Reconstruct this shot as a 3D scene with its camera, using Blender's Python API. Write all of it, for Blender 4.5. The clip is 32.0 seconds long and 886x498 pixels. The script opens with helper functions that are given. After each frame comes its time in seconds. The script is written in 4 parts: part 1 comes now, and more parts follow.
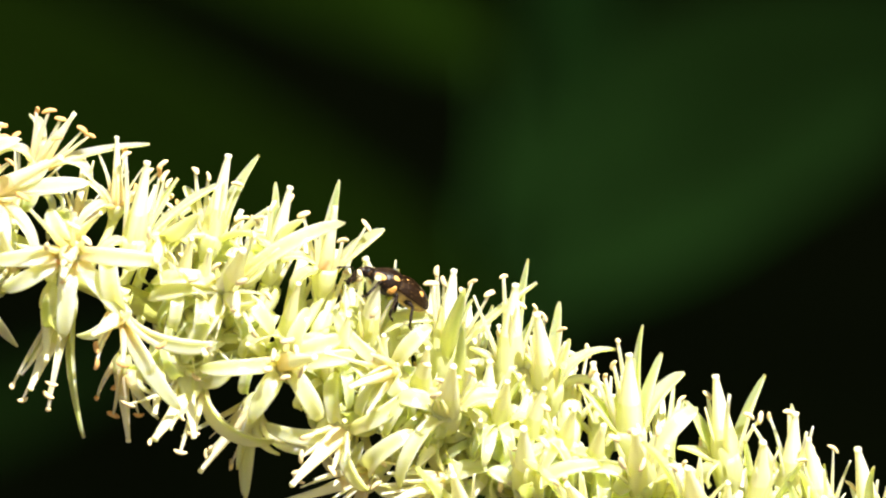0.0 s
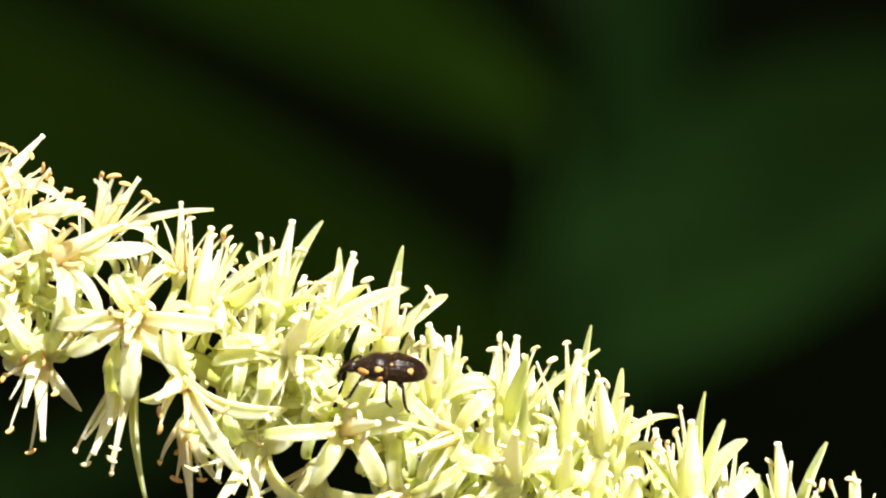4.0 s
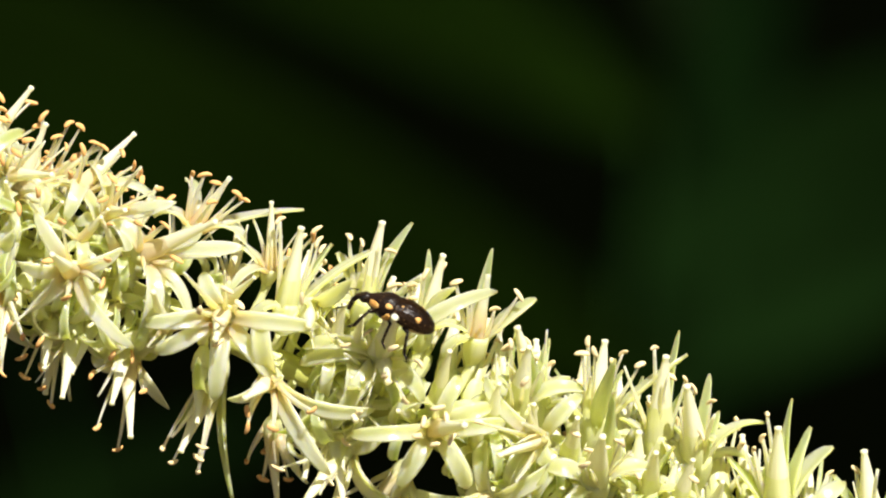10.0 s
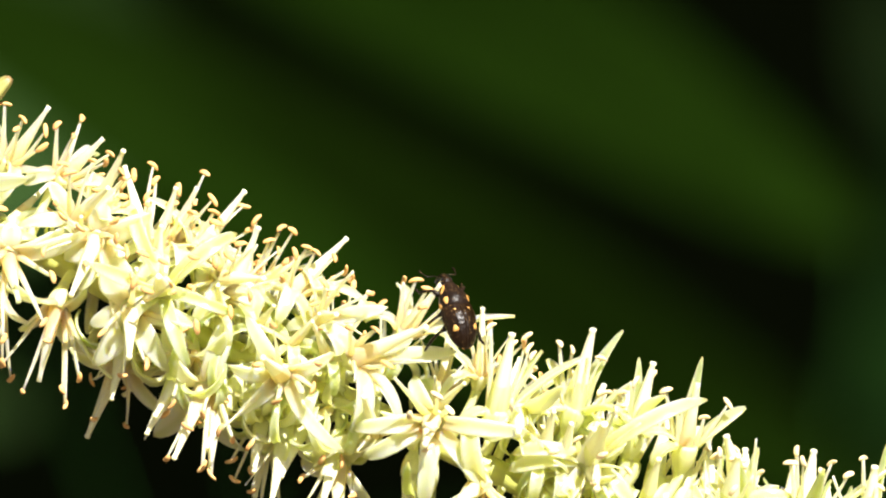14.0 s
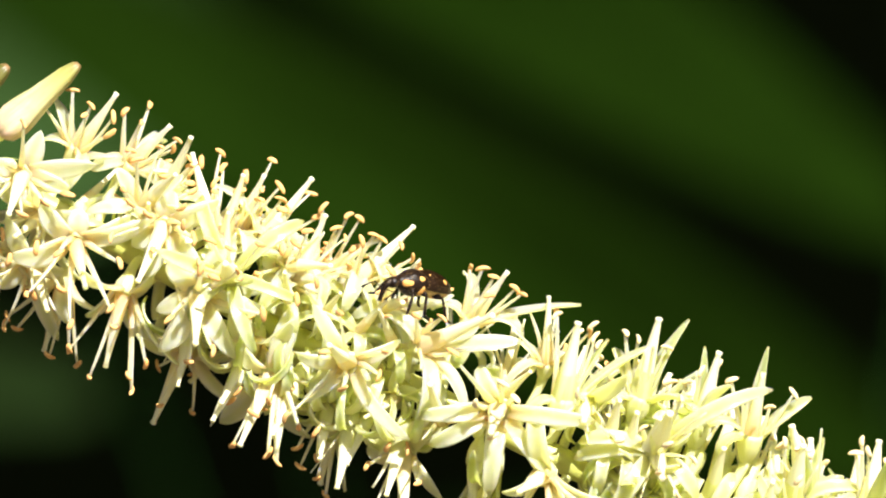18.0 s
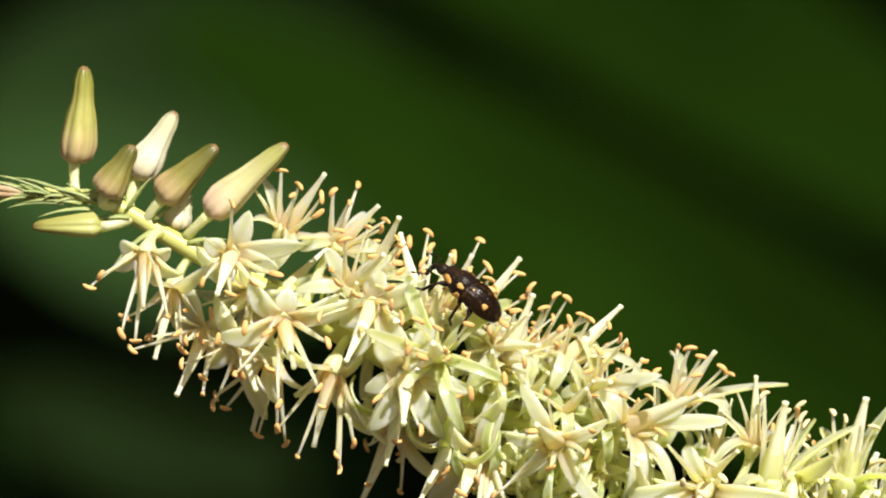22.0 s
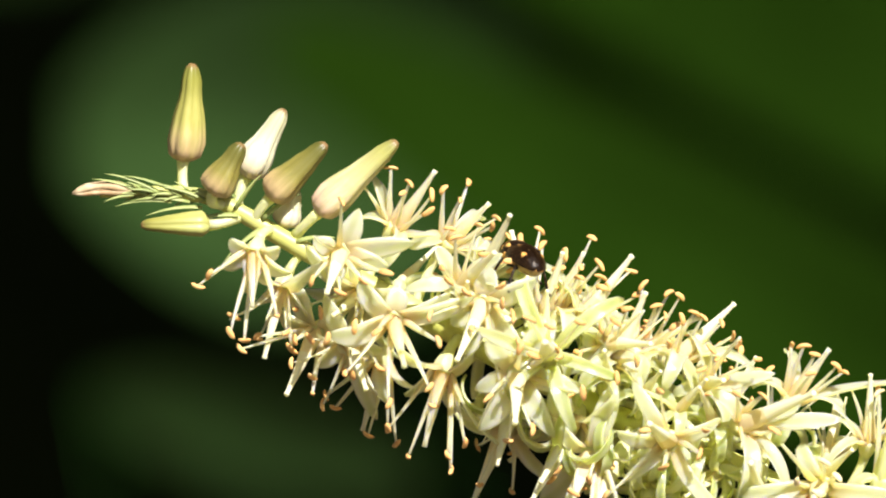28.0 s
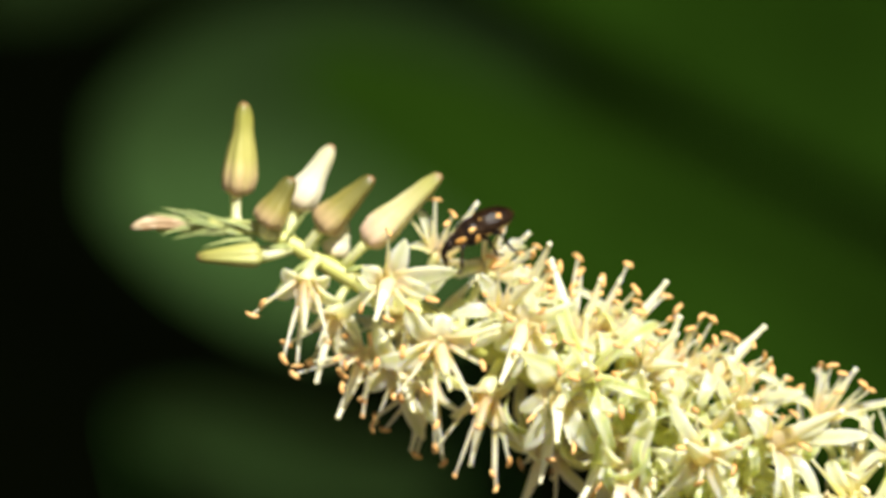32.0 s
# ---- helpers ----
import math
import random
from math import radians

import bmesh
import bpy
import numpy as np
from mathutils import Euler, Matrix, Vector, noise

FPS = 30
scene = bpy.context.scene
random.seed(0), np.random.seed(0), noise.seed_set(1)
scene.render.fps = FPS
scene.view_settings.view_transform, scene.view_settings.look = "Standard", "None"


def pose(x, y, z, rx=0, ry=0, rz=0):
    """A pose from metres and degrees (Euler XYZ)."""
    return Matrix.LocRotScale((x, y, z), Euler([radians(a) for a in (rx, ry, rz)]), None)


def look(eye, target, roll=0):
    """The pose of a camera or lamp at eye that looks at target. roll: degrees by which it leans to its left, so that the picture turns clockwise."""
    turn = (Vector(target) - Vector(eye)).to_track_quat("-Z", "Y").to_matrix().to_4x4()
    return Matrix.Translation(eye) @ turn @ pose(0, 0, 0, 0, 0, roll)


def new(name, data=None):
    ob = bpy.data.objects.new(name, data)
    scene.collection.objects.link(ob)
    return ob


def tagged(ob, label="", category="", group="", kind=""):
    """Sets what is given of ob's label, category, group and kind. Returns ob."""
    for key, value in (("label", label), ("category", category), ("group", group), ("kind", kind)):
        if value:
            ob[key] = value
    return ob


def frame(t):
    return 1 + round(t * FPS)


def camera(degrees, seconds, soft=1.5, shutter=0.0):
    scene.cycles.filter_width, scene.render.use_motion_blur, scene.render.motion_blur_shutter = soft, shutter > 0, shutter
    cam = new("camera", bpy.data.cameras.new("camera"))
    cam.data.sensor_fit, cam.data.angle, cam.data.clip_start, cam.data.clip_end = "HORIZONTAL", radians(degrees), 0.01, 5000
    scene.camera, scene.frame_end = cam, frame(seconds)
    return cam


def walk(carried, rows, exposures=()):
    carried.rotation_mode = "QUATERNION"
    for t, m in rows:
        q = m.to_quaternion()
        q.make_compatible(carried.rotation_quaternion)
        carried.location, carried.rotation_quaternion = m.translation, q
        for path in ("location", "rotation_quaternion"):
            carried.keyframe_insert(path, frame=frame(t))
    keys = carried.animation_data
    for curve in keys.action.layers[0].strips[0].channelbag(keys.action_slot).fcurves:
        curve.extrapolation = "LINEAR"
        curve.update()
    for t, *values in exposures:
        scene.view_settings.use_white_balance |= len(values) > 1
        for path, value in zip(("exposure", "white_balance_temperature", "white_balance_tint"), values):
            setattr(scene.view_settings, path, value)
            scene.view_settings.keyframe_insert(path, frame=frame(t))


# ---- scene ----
# A weevil on a cream flower spike before dark garden leaves. Sizes below are in millimetres round (0, 0, 1.2 m).
MM = 0.001
HIGH = 1.2
FAR = 0.61          # from the lens to the spike


def W(x, y, z):
    return Vector((x * MM, y * MM, HIGH + z * MM))


def aim(x, z, roll, zoom):
    return look(Vector((0, -FAR / zoom, HIGH)), W(x, 0, z), roll)


cam = camera(4.6, 32.0, soft=2.1)
cam.data.dof.use_dof = True
cam.data.dof.focus_distance = FAR - 0.002
cam.data.dof.aperture_fstop = 66
EXPOSURES = [(0.0, 1.58), (2.5, 1.56), (5.0, 1.44), (6.0, 1.26), (7.5, 0.89), (9.0, 0.78), (11.0, 1.16), (13.0, 1.46), (17.0, 1.60), (18.0, 1.45), (19.0, 1.15), (20.0, 0.85), (22.0, 0.80), (23.0, 1.12), (24.0, 1.28), (26.0, 1.26), (28.0, 1.11), (32.0, 1.04)]
walk(cam, [
    (0.0, aim(20.888, -4.536, -1.23, 1.0050)), (0.5, aim(19.640, -2.785, -1.13, 1.0054)), (1.0, aim(19.017, -1.411, -1.07, 1.0041)), (1.5, aim(19.254, -0.803, -0.99, 1.0020)),
    (2.0, aim(18.997, -0.311, -0.84, 1.0032)), (2.5, aim(18.090, 0.218, -1.05, 1.0023)), (4.5, aim(16.713, -1.077, -0.93, 1.0032)), (5.0, aim(15.369, -1.098, -0.75, 1.0017)),
    (5.5, aim(13.449, -1.234, -0.73, 1.0039)), (6.0, aim(12.137, -1.543, -0.56, 1.0031)), (6.5, aim(12.179, -1.915, -0.45, 1.0035)), (7.0, aim(12.312, -3.179, -0.22, 1.0046)),
    (7.5, aim(12.424, -4.049, -0.23, 1.0051)), (8.0, aim(12.441, -4.100, -0.15, 1.0045)), (8.5, aim(12.357, -3.616, -0.08, 1.0046)), (9.0, aim(13.032, -2.378, -0.16, 1.0032)),
    (9.5, aim(13.258, -1.720, -0.08, 1.0033)), (10.0, aim(12.535, -0.622, -0.21, 1.0019)), (10.5, aim(10.882, 0.700, -0.10, 1.0015)), (11.0, aim(8.797, 1.644, 0.03, 1.0007)),
    (11.5, aim(6.716, 1.928, 0.07, 1.0010)), (12.0, aim(5.362, 2.307, 0.11, 0.9995)), (12.5, aim(3.902, 3.038, 0.29, 1.0013)), (13.0, aim(2.945, 3.862, 0.17, 1.0009)),
    (13.5, aim(1.790, 4.973, 0.29, 1.0001)), (15.5, aim(1.099, 5.480, 0.68, 0.9991)), (16.0, aim(0.732, 5.574, 0.60, 0.9979)), (16.5, aim(0.261, 6.130, 0.78, 0.9978)),
    (17.0, aim(-0.430, 5.793, 0.61, 0.9979)), (17.5, aim(-1.301, 4.410, 0.48, 0.9981)), (18.0, aim(-2.822, 4.573, 0.77, 0.9987)), (18.5, aim(-3.630, 4.313, 0.66, 0.9980)),
    (19.0, aim(-5.938, 1.960, 0.44, 0.9984)), (19.5, aim(-9.074, -0.686, 0.33, 0.9981)), (20.0, aim(-9.637, -0.871, 0.27, 0.9992)), (20.5, aim(-10.152, 0.731, 0.16, 1.0013)),
    (21.0, aim(-11.697, 2.430, 0.29, 0.9956)), (21.5, aim(-12.895, 6.343, 0.32, 0.9969)), (22.0, aim(-14.397, 8.847, 0.77, 0.9965)), (22.5, aim(-14.280, 9.812, 0.80, 0.9950)),
    (23.0, aim(-14.877, 10.833, 0.96, 0.9978)), (23.5, aim(-16.372, 11.169, 0.69, 0.9989)), (24.0, aim(-17.592, 10.890, 0.61, 0.9999)), (24.5, aim(-18.971, 9.630, 1.55, 0.9992)),
    (25.0, aim(-18.958, 9.478, 1.81, 0.9972)), (25.5, aim(-18.270, 10.913, 1.49, 0.9987)), (27.5, aim(-20.357, 9.798, 0.47, 1.0010)), (28.0, aim(-20.530, 8.659, 0.63, 1.0048)),
    (28.5, aim(-20.847, 7.383, 0.75, 1.0046)), (29.0, aim(-20.626, 7.175, 0.52, 1.0033)), (29.5, aim(-20.274, 8.560, 0.82, 1.0040)), (30.0, aim(-20.886, 10.657, 0.79, 1.0048)),
    (30.5, aim(-22.244, 11.370, 0.41, 1.0053)), (31.0, aim(-23.580, 11.454, 0.45, 1.0049)), (31.5, aim(-24.135, 11.070, 0.21, 1.0042)), (32.0, aim(-23.002, 10.255, 0.00, 0.9609)),
], EXPOSURES)

# ---- light ----
SUN = Vector((0.28, -0.66, 0.69)).normalized()
world = bpy.data.worlds.new("world")
scene.world = world
world.use_nodes = True
sky = world.node_tree.nodes.new("ShaderNodeTexSky")
sky.sky_type, sky.sun_disc = "NISHITA", False
sky.sun_elevation = math.asin(SUN.z)
sky.sun_rotation = math.atan2(SUN.x, SUN.y)
world.node_tree.links.new(sky.outputs[0], world.node_tree.nodes["Background"].inputs[0])
world.node_tree.nodes["Background"].inputs[1].default_value = 0.034
sun_data = bpy.data.lights.new("sun", "SUN")
sun_data.energy, sun_data.angle, sun_data.color = 5.0, radians(0.53), (1.0, 0.97, 0.92)
sun = new("sun", sun_data)
sun.matrix_world = look(SUN * 5, (0, 0, 0))


# ---- materials ----
class Nodes:
    def __init__(self, name):
        self.mat = bpy.data.materials.new(name)
        self.mat.use_nodes = True
        self.tree = self.mat.node_tree
        self.bsdf = self.tree.nodes["Principled BSDF"]
        self.out = self.tree.nodes["Material Output"]

    def node(self, kind, **values):
        n = self.tree.nodes.new(kind)
        for key, value in values.items():
            n.inputs[key].default_value = value
        return n

    def link(self, a, b):
        self.tree.links.new(a, b)

    def coords(self):
        return self.node("ShaderNodeTexCoord").outputs["Object"]

    def noise(self, scale, detail=3.0, vec=None):
        n = self.node("ShaderNodeTexNoise", Scale=scale, Detail=detail)
        self.link(vec or self.coords(), n.inputs["Vector"])
        return n.outputs["Fac"]

    def ramp(self, fac, stops):
        r = self.tree.nodes.new("ShaderNodeValToRGB")
        e = r.color_ramp.elements
        while len(e) < len(stops):
            e.new(0.5)
        for el, (p, c) in zip(e, stops):
            el.position, el.color = p, (*c, 1)
        self.link(fac, r.inputs[0])
        return r.outputs[0]

    def mix(self, fac, a, b, blend="MIX"):
        m = self.tree.nodes.new("ShaderNodeMix")
        m.data_type, m.blend_type = "RGBA", blend
        for sock, v in ((m.inputs[0], fac), (m.inputs[6], a), (m.inputs[7], b)):
            if isinstance(v, bpy.types.NodeSocket):
                self.link(v, sock)
            elif isinstance(v, (int, float)):
                sock.default_value = v
            else:
                sock.default_value = (*v, 1)
        return m.outputs[2]

    def maths(self, op, a, b=0.0):
        m = self.tree.nodes.new("ShaderNodeMath")
        m.operation = op
        for sock, v in ((m.inputs[0], a), (m.inputs[1], b)):
            if isinstance(v, bpy.types.NodeSocket):
                self.link(v, sock)
            else:
                sock.default_value = v
        return m.outputs[0]

    def axis(self, which):
        s = self.node("ShaderNodeSeparateXYZ")
        self.link(self.coords(), s.inputs[0])
        return s.outputs[which]

    def rand(self):
        return self.node("ShaderNodeObjectInfo").outputs["Random"]

    def bump(self, height, strength, distance):
        b = self.node("ShaderNodeBump", Strength=strength, Distance=distance)
        self.link(height, b.inputs["Height"])
        self.link(b.outputs[0], self.bsdf.inputs["Normal"])

    def fleshy(self, weight, depth):
        """Light that soaks into thin plant flesh."""
        b = self.bsdf
        b.inputs["Subsurface Weight"].default_value = weight
        b.inputs["Subsurface Radius"].default_value = (1.0, 0.85, 0.40)
        b.inputs["Subsurface Scale"].default_value = depth * MM
        return self.mat

    def done(self, colour, rough=0.5, through_light=0.0, tint=None, spec=0.5):
        b = self.bsdf
        b.inputs["Roughness"].default_value = rough
        b.inputs["Specular IOR Level"].default_value = spec
        if isinstance(colour, bpy.types.NodeSocket):
            self.link(colour, b.inputs["Base Color"])
        else:
            b.inputs["Base Color"].default_value = (*colour, 1)
        if through_light:
            t = self.node("ShaderNodeBsdfTranslucent")
            if tint:
                self.link(self.mix(1.0, colour, tint, "MULTIPLY"), t.inputs[0])
            elif isinstance(colour, bpy.types.NodeSocket):
                self.link(colour, t.inputs[0])
            else:
                t.inputs[0].default_value = (*colour, 1)
            m = self.node("ShaderNodeMixShader", Fac=through_light)
            self.link(b.outputs[0], m.inputs[1])
            self.link(t.outputs[0], m.inputs[2])
            self.link(m.outputs[0], self.out.inputs[0])
        return self.mat


def tepal_material(name, edge, mid, tip, half, tip_from, base, tint=(0.96, 1.0, 0.34)):
    """Pale strap with a green middle band, fine veins along it and a darker tip."""
    n = Nodes(name)
    y = n.maths("ABSOLUTE", n.axis(1))
    band = n.ramp(n.maths("DIVIDE", y, half * MM), [(0.25, (1, 1, 1)), (0.85, (0, 0, 0))])
    stretch = n.node("ShaderNodeMapping")
    stretch.inputs["Scale"].default_value = (1, 9, 1)
    n.link(n.coords(), stretch.inputs[0])
    veins = n.noise(1500, 3, stretch.outputs[0])
    patch = n.noise(420, 2)
    green = n.mix(n.maths("MULTIPLY", n.rand(), 0.35), mid, edge)
    c = n.mix(n.maths("MULTIPLY", band, n.ramp(patch, [(0.3, (0.5, 0.5, 0.5)), (0.7, (1, 1, 1))])), edge, green)
    c = n.mix(n.maths("MULTIPLY", veins, 0.35), c, n.mix(0.35, c, mid))
    spot = n.node("ShaderNodeAttribute")
    spot.attribute_name = "along"
    ends = n.ramp(spot.outputs["Fac"], [(tip_from, (0, 0, 0)), (1.0, (1, 1, 1))])
    c = n.mix(n.maths("MULTIPLY", ends, 0.8), c, tip)
    foot = n.ramp(spot.outputs["Fac"], [(0.08, (1, 1, 1)), (0.42, (0, 0, 0))])
    c = n.mix(n.maths("MULTIPLY", foot, 0.65), c, base)
    n.bump(veins, 0.35, 0.00006)
    n.done(c, 0.24, 0.72, tint, 1.0)
    return n.fleshy(0.7, 0.6)


def plain_organic(name, a, b, scale, rough, glow=0.0, bump=0.0, dist=0.00004, spec=0.5):
    n = Nodes(name)
    f = n.noise(scale, 4)
    c = n.mix(n.ramp(f, [(0.35, (0, 0, 0)), (0.65, (1, 1, 1))]), a, b)
    c = n.mix(n.maths("MULTIPLY", n.rand(), 0.3), c, b)
    if bump:
        n.bump(n.noise(scale * 3, 3), bump, dist)
    return n.done(c, rough, glow, None, spec)


def ribbed_organic(name, a, b, scale, rough, glow=0.0, bump=0.3):
    """Smooth plant skin with faint ribs and veins along its length."""
    n = Nodes(name)
    long = n.node("ShaderNodeMapping")
    long.inputs["Scale"].default_value = (1, 1, 0.12)
    n.link(n.coords(), long.inputs[0])
    ribs = n.noise(scale * 5, 3, long.outputs[0])
    f = n.mix(0.5, n.noise(scale, 4), ribs)
    c = n.mix(n.ramp(f, [(0.40, (0, 0, 0)), (0.60, (1, 1, 1))]), a, b)
    c = n.mix(n.maths("MULTIPLY", n.rand(), 0.35), c, b)
    n.bump(ribs, bump, 0.00008)
    return n.done(c, rough, glow, (0.98, 1.0, 0.6))


TEPAL_WHITE = tepal_material("tepal_white", (0.94, 0.94, 0.86), (0.79, 0.82, 0.52), (0.84, 0.80, 0.52), 0.32, 0.92, (0.93, 0.78, 0.52), (1.0, 0.99, 0.80))
TEPAL = tepal_material("tepal_cream", (0.95, 0.945, 0.80), (0.78, 0.80, 0.40), (0.80, 0.76, 0.46), 0.32, 0.92, (0.90, 0.86, 0.58), (1.0, 1.0, 0.74))
TEPAL_GREEN = tepal_material("tepal_green", (0.93, 0.94, 0.74), (0.66, 0.72, 0.27), (0.60, 0.50, 0.20), 0.34, 0.93, (0.86, 0.86, 0.52), (0.98, 1.0, 0.66))


def filament_material(name, base):
    """White threads, peach where they join round the style."""
    n = Nodes(name)
    at = n.node("ShaderNodeAttribute")
    at.attribute_name = "along"
    c = n.mix(n.noise(700, 4), (0.95, 0.94, 0.85), (0.91, 0.89, 0.72))
    c = n.mix(n.ramp(at.outputs["Fac"], [(0.10, (1, 1, 1)), (0.52, (0, 0, 0))]), c, base)
    n.done(c, 0.30, 0.68, (1.0, 0.98, 0.74), 0.8)
    return n.fleshy(0.7, 0.6)


FILAMENT = filament_material("filament_white", (0.93, 0.81, 0.56))
FILAMENT_CREAM = filament_material("filament_cream", (0.92, 0.88, 0.58))
STYLE = ribbed_organic("style_cream", (0.94, 0.92, 0.76), (0.90, 0.85, 0.60), 500, 0.4, 0.4)
STYLE_PEACH = filament_material("style_peach", (0.93, 0.74, 0.46))
OVARY = ribbed_organic("throat_pink", (0.88, 0.74, 0.46), (0.90, 0.82, 0.56), 420, 0.42, 0.5)
ANTHER = plain_organic("anther_orange", (0.70, 0.34, 0.09), (0.78, 0.48, 0.18), 2600, 0.7, 0.1, 0.6, 0.00003)
ANTHER_PALE = plain_organic("anther_pale", (0.84, 0.72, 0.42), (0.76, 0.56, 0.26), 2600, 0.7, 0.1, 0.6, 0.00003)
CUP = ribbed_organic("cup_yellow_green", (0.80, 0.81, 0.32), (0.91, 0.90, 0.60), 420, 0.36, 0.5, 0.2)
STEM = plain_organic("stem_green", (0.40, 0.42, 0.08), (0.56, 0.54, 0.17), 300, 0.45, 0.1, 0.3, 0.00008)
BRACT = plain_organic("bract_green", (0.25, 0.31, 0.08), (0.44, 0.48, 0.17), 500, 0.5, 0.3, 0.2)
DRY = plain_organic("dry_bud_tip", (0.72, 0.58, 0.36), (0.42, 0.25, 0.11), 900, 0.6, 0.2, 0.4)


def bud_material(name, base, body, tip):
    n = Nodes(name)
    at = n.node("ShaderNodeAttribute")
    at.attribute_name = "along"
    c = n.ramp(at.outputs["Fac"], [(0.05, base), (0.22, tuple(0.6 * p + 0.4 * q for p, q in zip(base, body))), (0.42, body), (0.84, tip), (0.93, tuple(0.7 * v for v in tip)),
                                   (0.985, (0.22, 0.13, 0.05))])
    long = n.node("ShaderNodeMapping")
    long.inputs["Scale"].default_value = (1, 1, 0.12)
    n.link(n.coords(), long.inputs[0])
    streak = n.noise(2200, 4, long.outputs[0])
    c = n.mix(n.maths("MULTIPLY", n.ramp(streak, [(0.42, (0, 0, 0)), (0.62, (1, 1, 1))]), 0.45), c, tip)
    c = n.mix(n.maths("MULTIPLY", n.ramp(n.noise(380, 4), [(0.48, (0, 0, 0)), (0.62, (1, 1, 1))]), 0.4), c, tip)
    n.bump(streak, 0.6, 0.00008)
    return n.done(c, 0.45, 0.15)


BUD = bud_material("bud_pink_green", (0.64, 0.43, 0.24), (0.52, 0.47, 0.14), (0.29, 0.28, 0.05))
BUD_CREAM = bud_material("bud_cream", (0.70, 0.48, 0.33), (0.68, 0.60, 0.33), (0.38, 0.36, 0.10))
BUD_BROWN = bud_material("bud_brown", (0.56, 0.38, 0.20), (0.31, 0.26, 0.06), (0.14, 0.13, 0.024))
BUD_PALE = bud_material("bud_pale", (0.68, 0.55, 0.36), (0.82, 0.78, 0.58), (0.66, 0.62, 0.36))
BUD_GREEN = bud_material("bud_green", (0.46, 0.46, 0.16), (0.42, 0.42, 0.12), (0.27, 0.25, 0.05))


def shell_material(name, base, rough):
    n = Nodes(name)
    pits = n.noise(6500, 2)
    c = n.mix(n.ramp(n.noise(900, 3), [(0.4, (0, 0, 0)), (0.7, (1, 1, 1))]), base, tuple(v * 1.9 for v in base))
    scales = n.node("ShaderNodeTexVoronoi", Scale=8000.0)
    n.link(n.coords(), scales.inputs["Vector"])
    fleck = n.ramp(scales.outputs["Distance"], [(0.16, (1, 1, 1)), (0.30, (0, 0, 0))])
    sparse = n.ramp(n.noise(2600, 2), [(0.44, (0, 0, 0)), (0.58, (1, 1, 1))])
    c = n.mix(n.maths("MULTIPLY", n.maths("MULTIPLY", fleck, sparse), 0.5), c, (0.32, 0.19, 0.07))
    n.bump(pits, 0.45, 0.00009)
    return n.done(c, rough, 0, None, 0.14)


SHELL = shell_material("wing_case_black", (0.0085, 0.0040, 0.0016), 0.28)
SHIELD = shell_material("thorax_black", (0.009, 0.005, 0.003), 0.30)
LIMB = shell_material("leg_black", (0.008, 0.0045, 0.0025), 0.35)
BELLY = plain_organic("belly_tan", (0.62, 0.44, 0.15), (0.20, 0.10, 0.025), 1800, 0.5, 0, 0.4)
SPOT = plain_organic("spot_orange", (0.66, 0.38, 0.10), (0.52, 0.22, 0.035), 2200, 0.6, 0, 0.3)
EYE = plain_organic("eye_dark", (0.01, 0.01, 0.01), (0.02, 0.02, 0.02), 900, 0.2)


def leaf_material(name, a, b, rough):
    n = Nodes(name)
    stretch = n.node("ShaderNodeMapping")
    stretch.inputs["Scale"].default_value = (1, 8, 1)
    n.link(n.coords(), stretch.inputs[0])
    c = n.mix(n.noise(60, 4, stretch.outputs[0]), a, b)
    c = n.mix(n.ramp(n.noise(25, 3), [(0.4, (0, 0, 0)), (0.75, (0.5, 0.5, 0.5))]), c, tuple(v * 0.5 for v in a))
    n.bump(n.noise(220, 3, stretch.outputs[0]), 0.3, 0.0006)
    return n.done(c, rough, 0.12, None, 0.03)


LEAF = leaf_material("garden_leaf", (0.020, 0.058, 0.003), (0.030, 0.078, 0.006), 0.6)
LEAF_PALE = leaf_material("garden_leaf_pale", (0.050, 0.112, 0.028), (0.070, 0.140, 0.040), 0.55)
LEAF_DARK = leaf_material("garden_leaf_dark", (0.016, 0.056, 0.010), (0.024, 0.076, 0.014), 0.6)
SOIL = plain_organic("soil", (0.05, 0.035, 0.02), (0.09, 0.065, 0.04), 9, 0.9, 0, 0.6, 0.02)
# near-black: the deep shade of the hedge is put into its colour
PAINTED_SHADE = plain_organic("painted_hedge_shade", (0.004, 0.008, 0.002), (0.007, 0.012, 0.003), 7, 0.9, 0, 0.5, 0.03, 0.05)
BARK = plain_organic("cane_bark", (0.16, 0.12, 0.07), (0.25, 0.20, 0.12), 30, 0.85, 0, 0.6, 0.004)


# ---- mesh helpers ----
def mesh_of(name, verts, faces, material, along=None, smooth=True):
    me = bpy.data.meshes.new(name)
    me.from_pydata([tuple(v) for v in verts], [], faces)
    mid = sum((Vector(v) for v in verts), Vector()) / len(verts)
    if sum((p.center - mid).dot(p.normal) * p.area for p in me.polygons) < 0:
        me.flip_normals()
    me.materials.append(material)
    if smooth:
        me.polygons.foreach_set("use_smooth", [True] * len(me.polygons))
    if along is not None:
        at = me.attributes.new("along", "FLOAT", "POINT")
        at.data.foreach_set("value", along)
    me.update()
    return me


def part(name, me, parent, m=None, label=""):
    ob = new(name, me)
    ob.parent = parent
    if m is not None:
        ob.matrix_basis = m
    return tagged(ob, label)


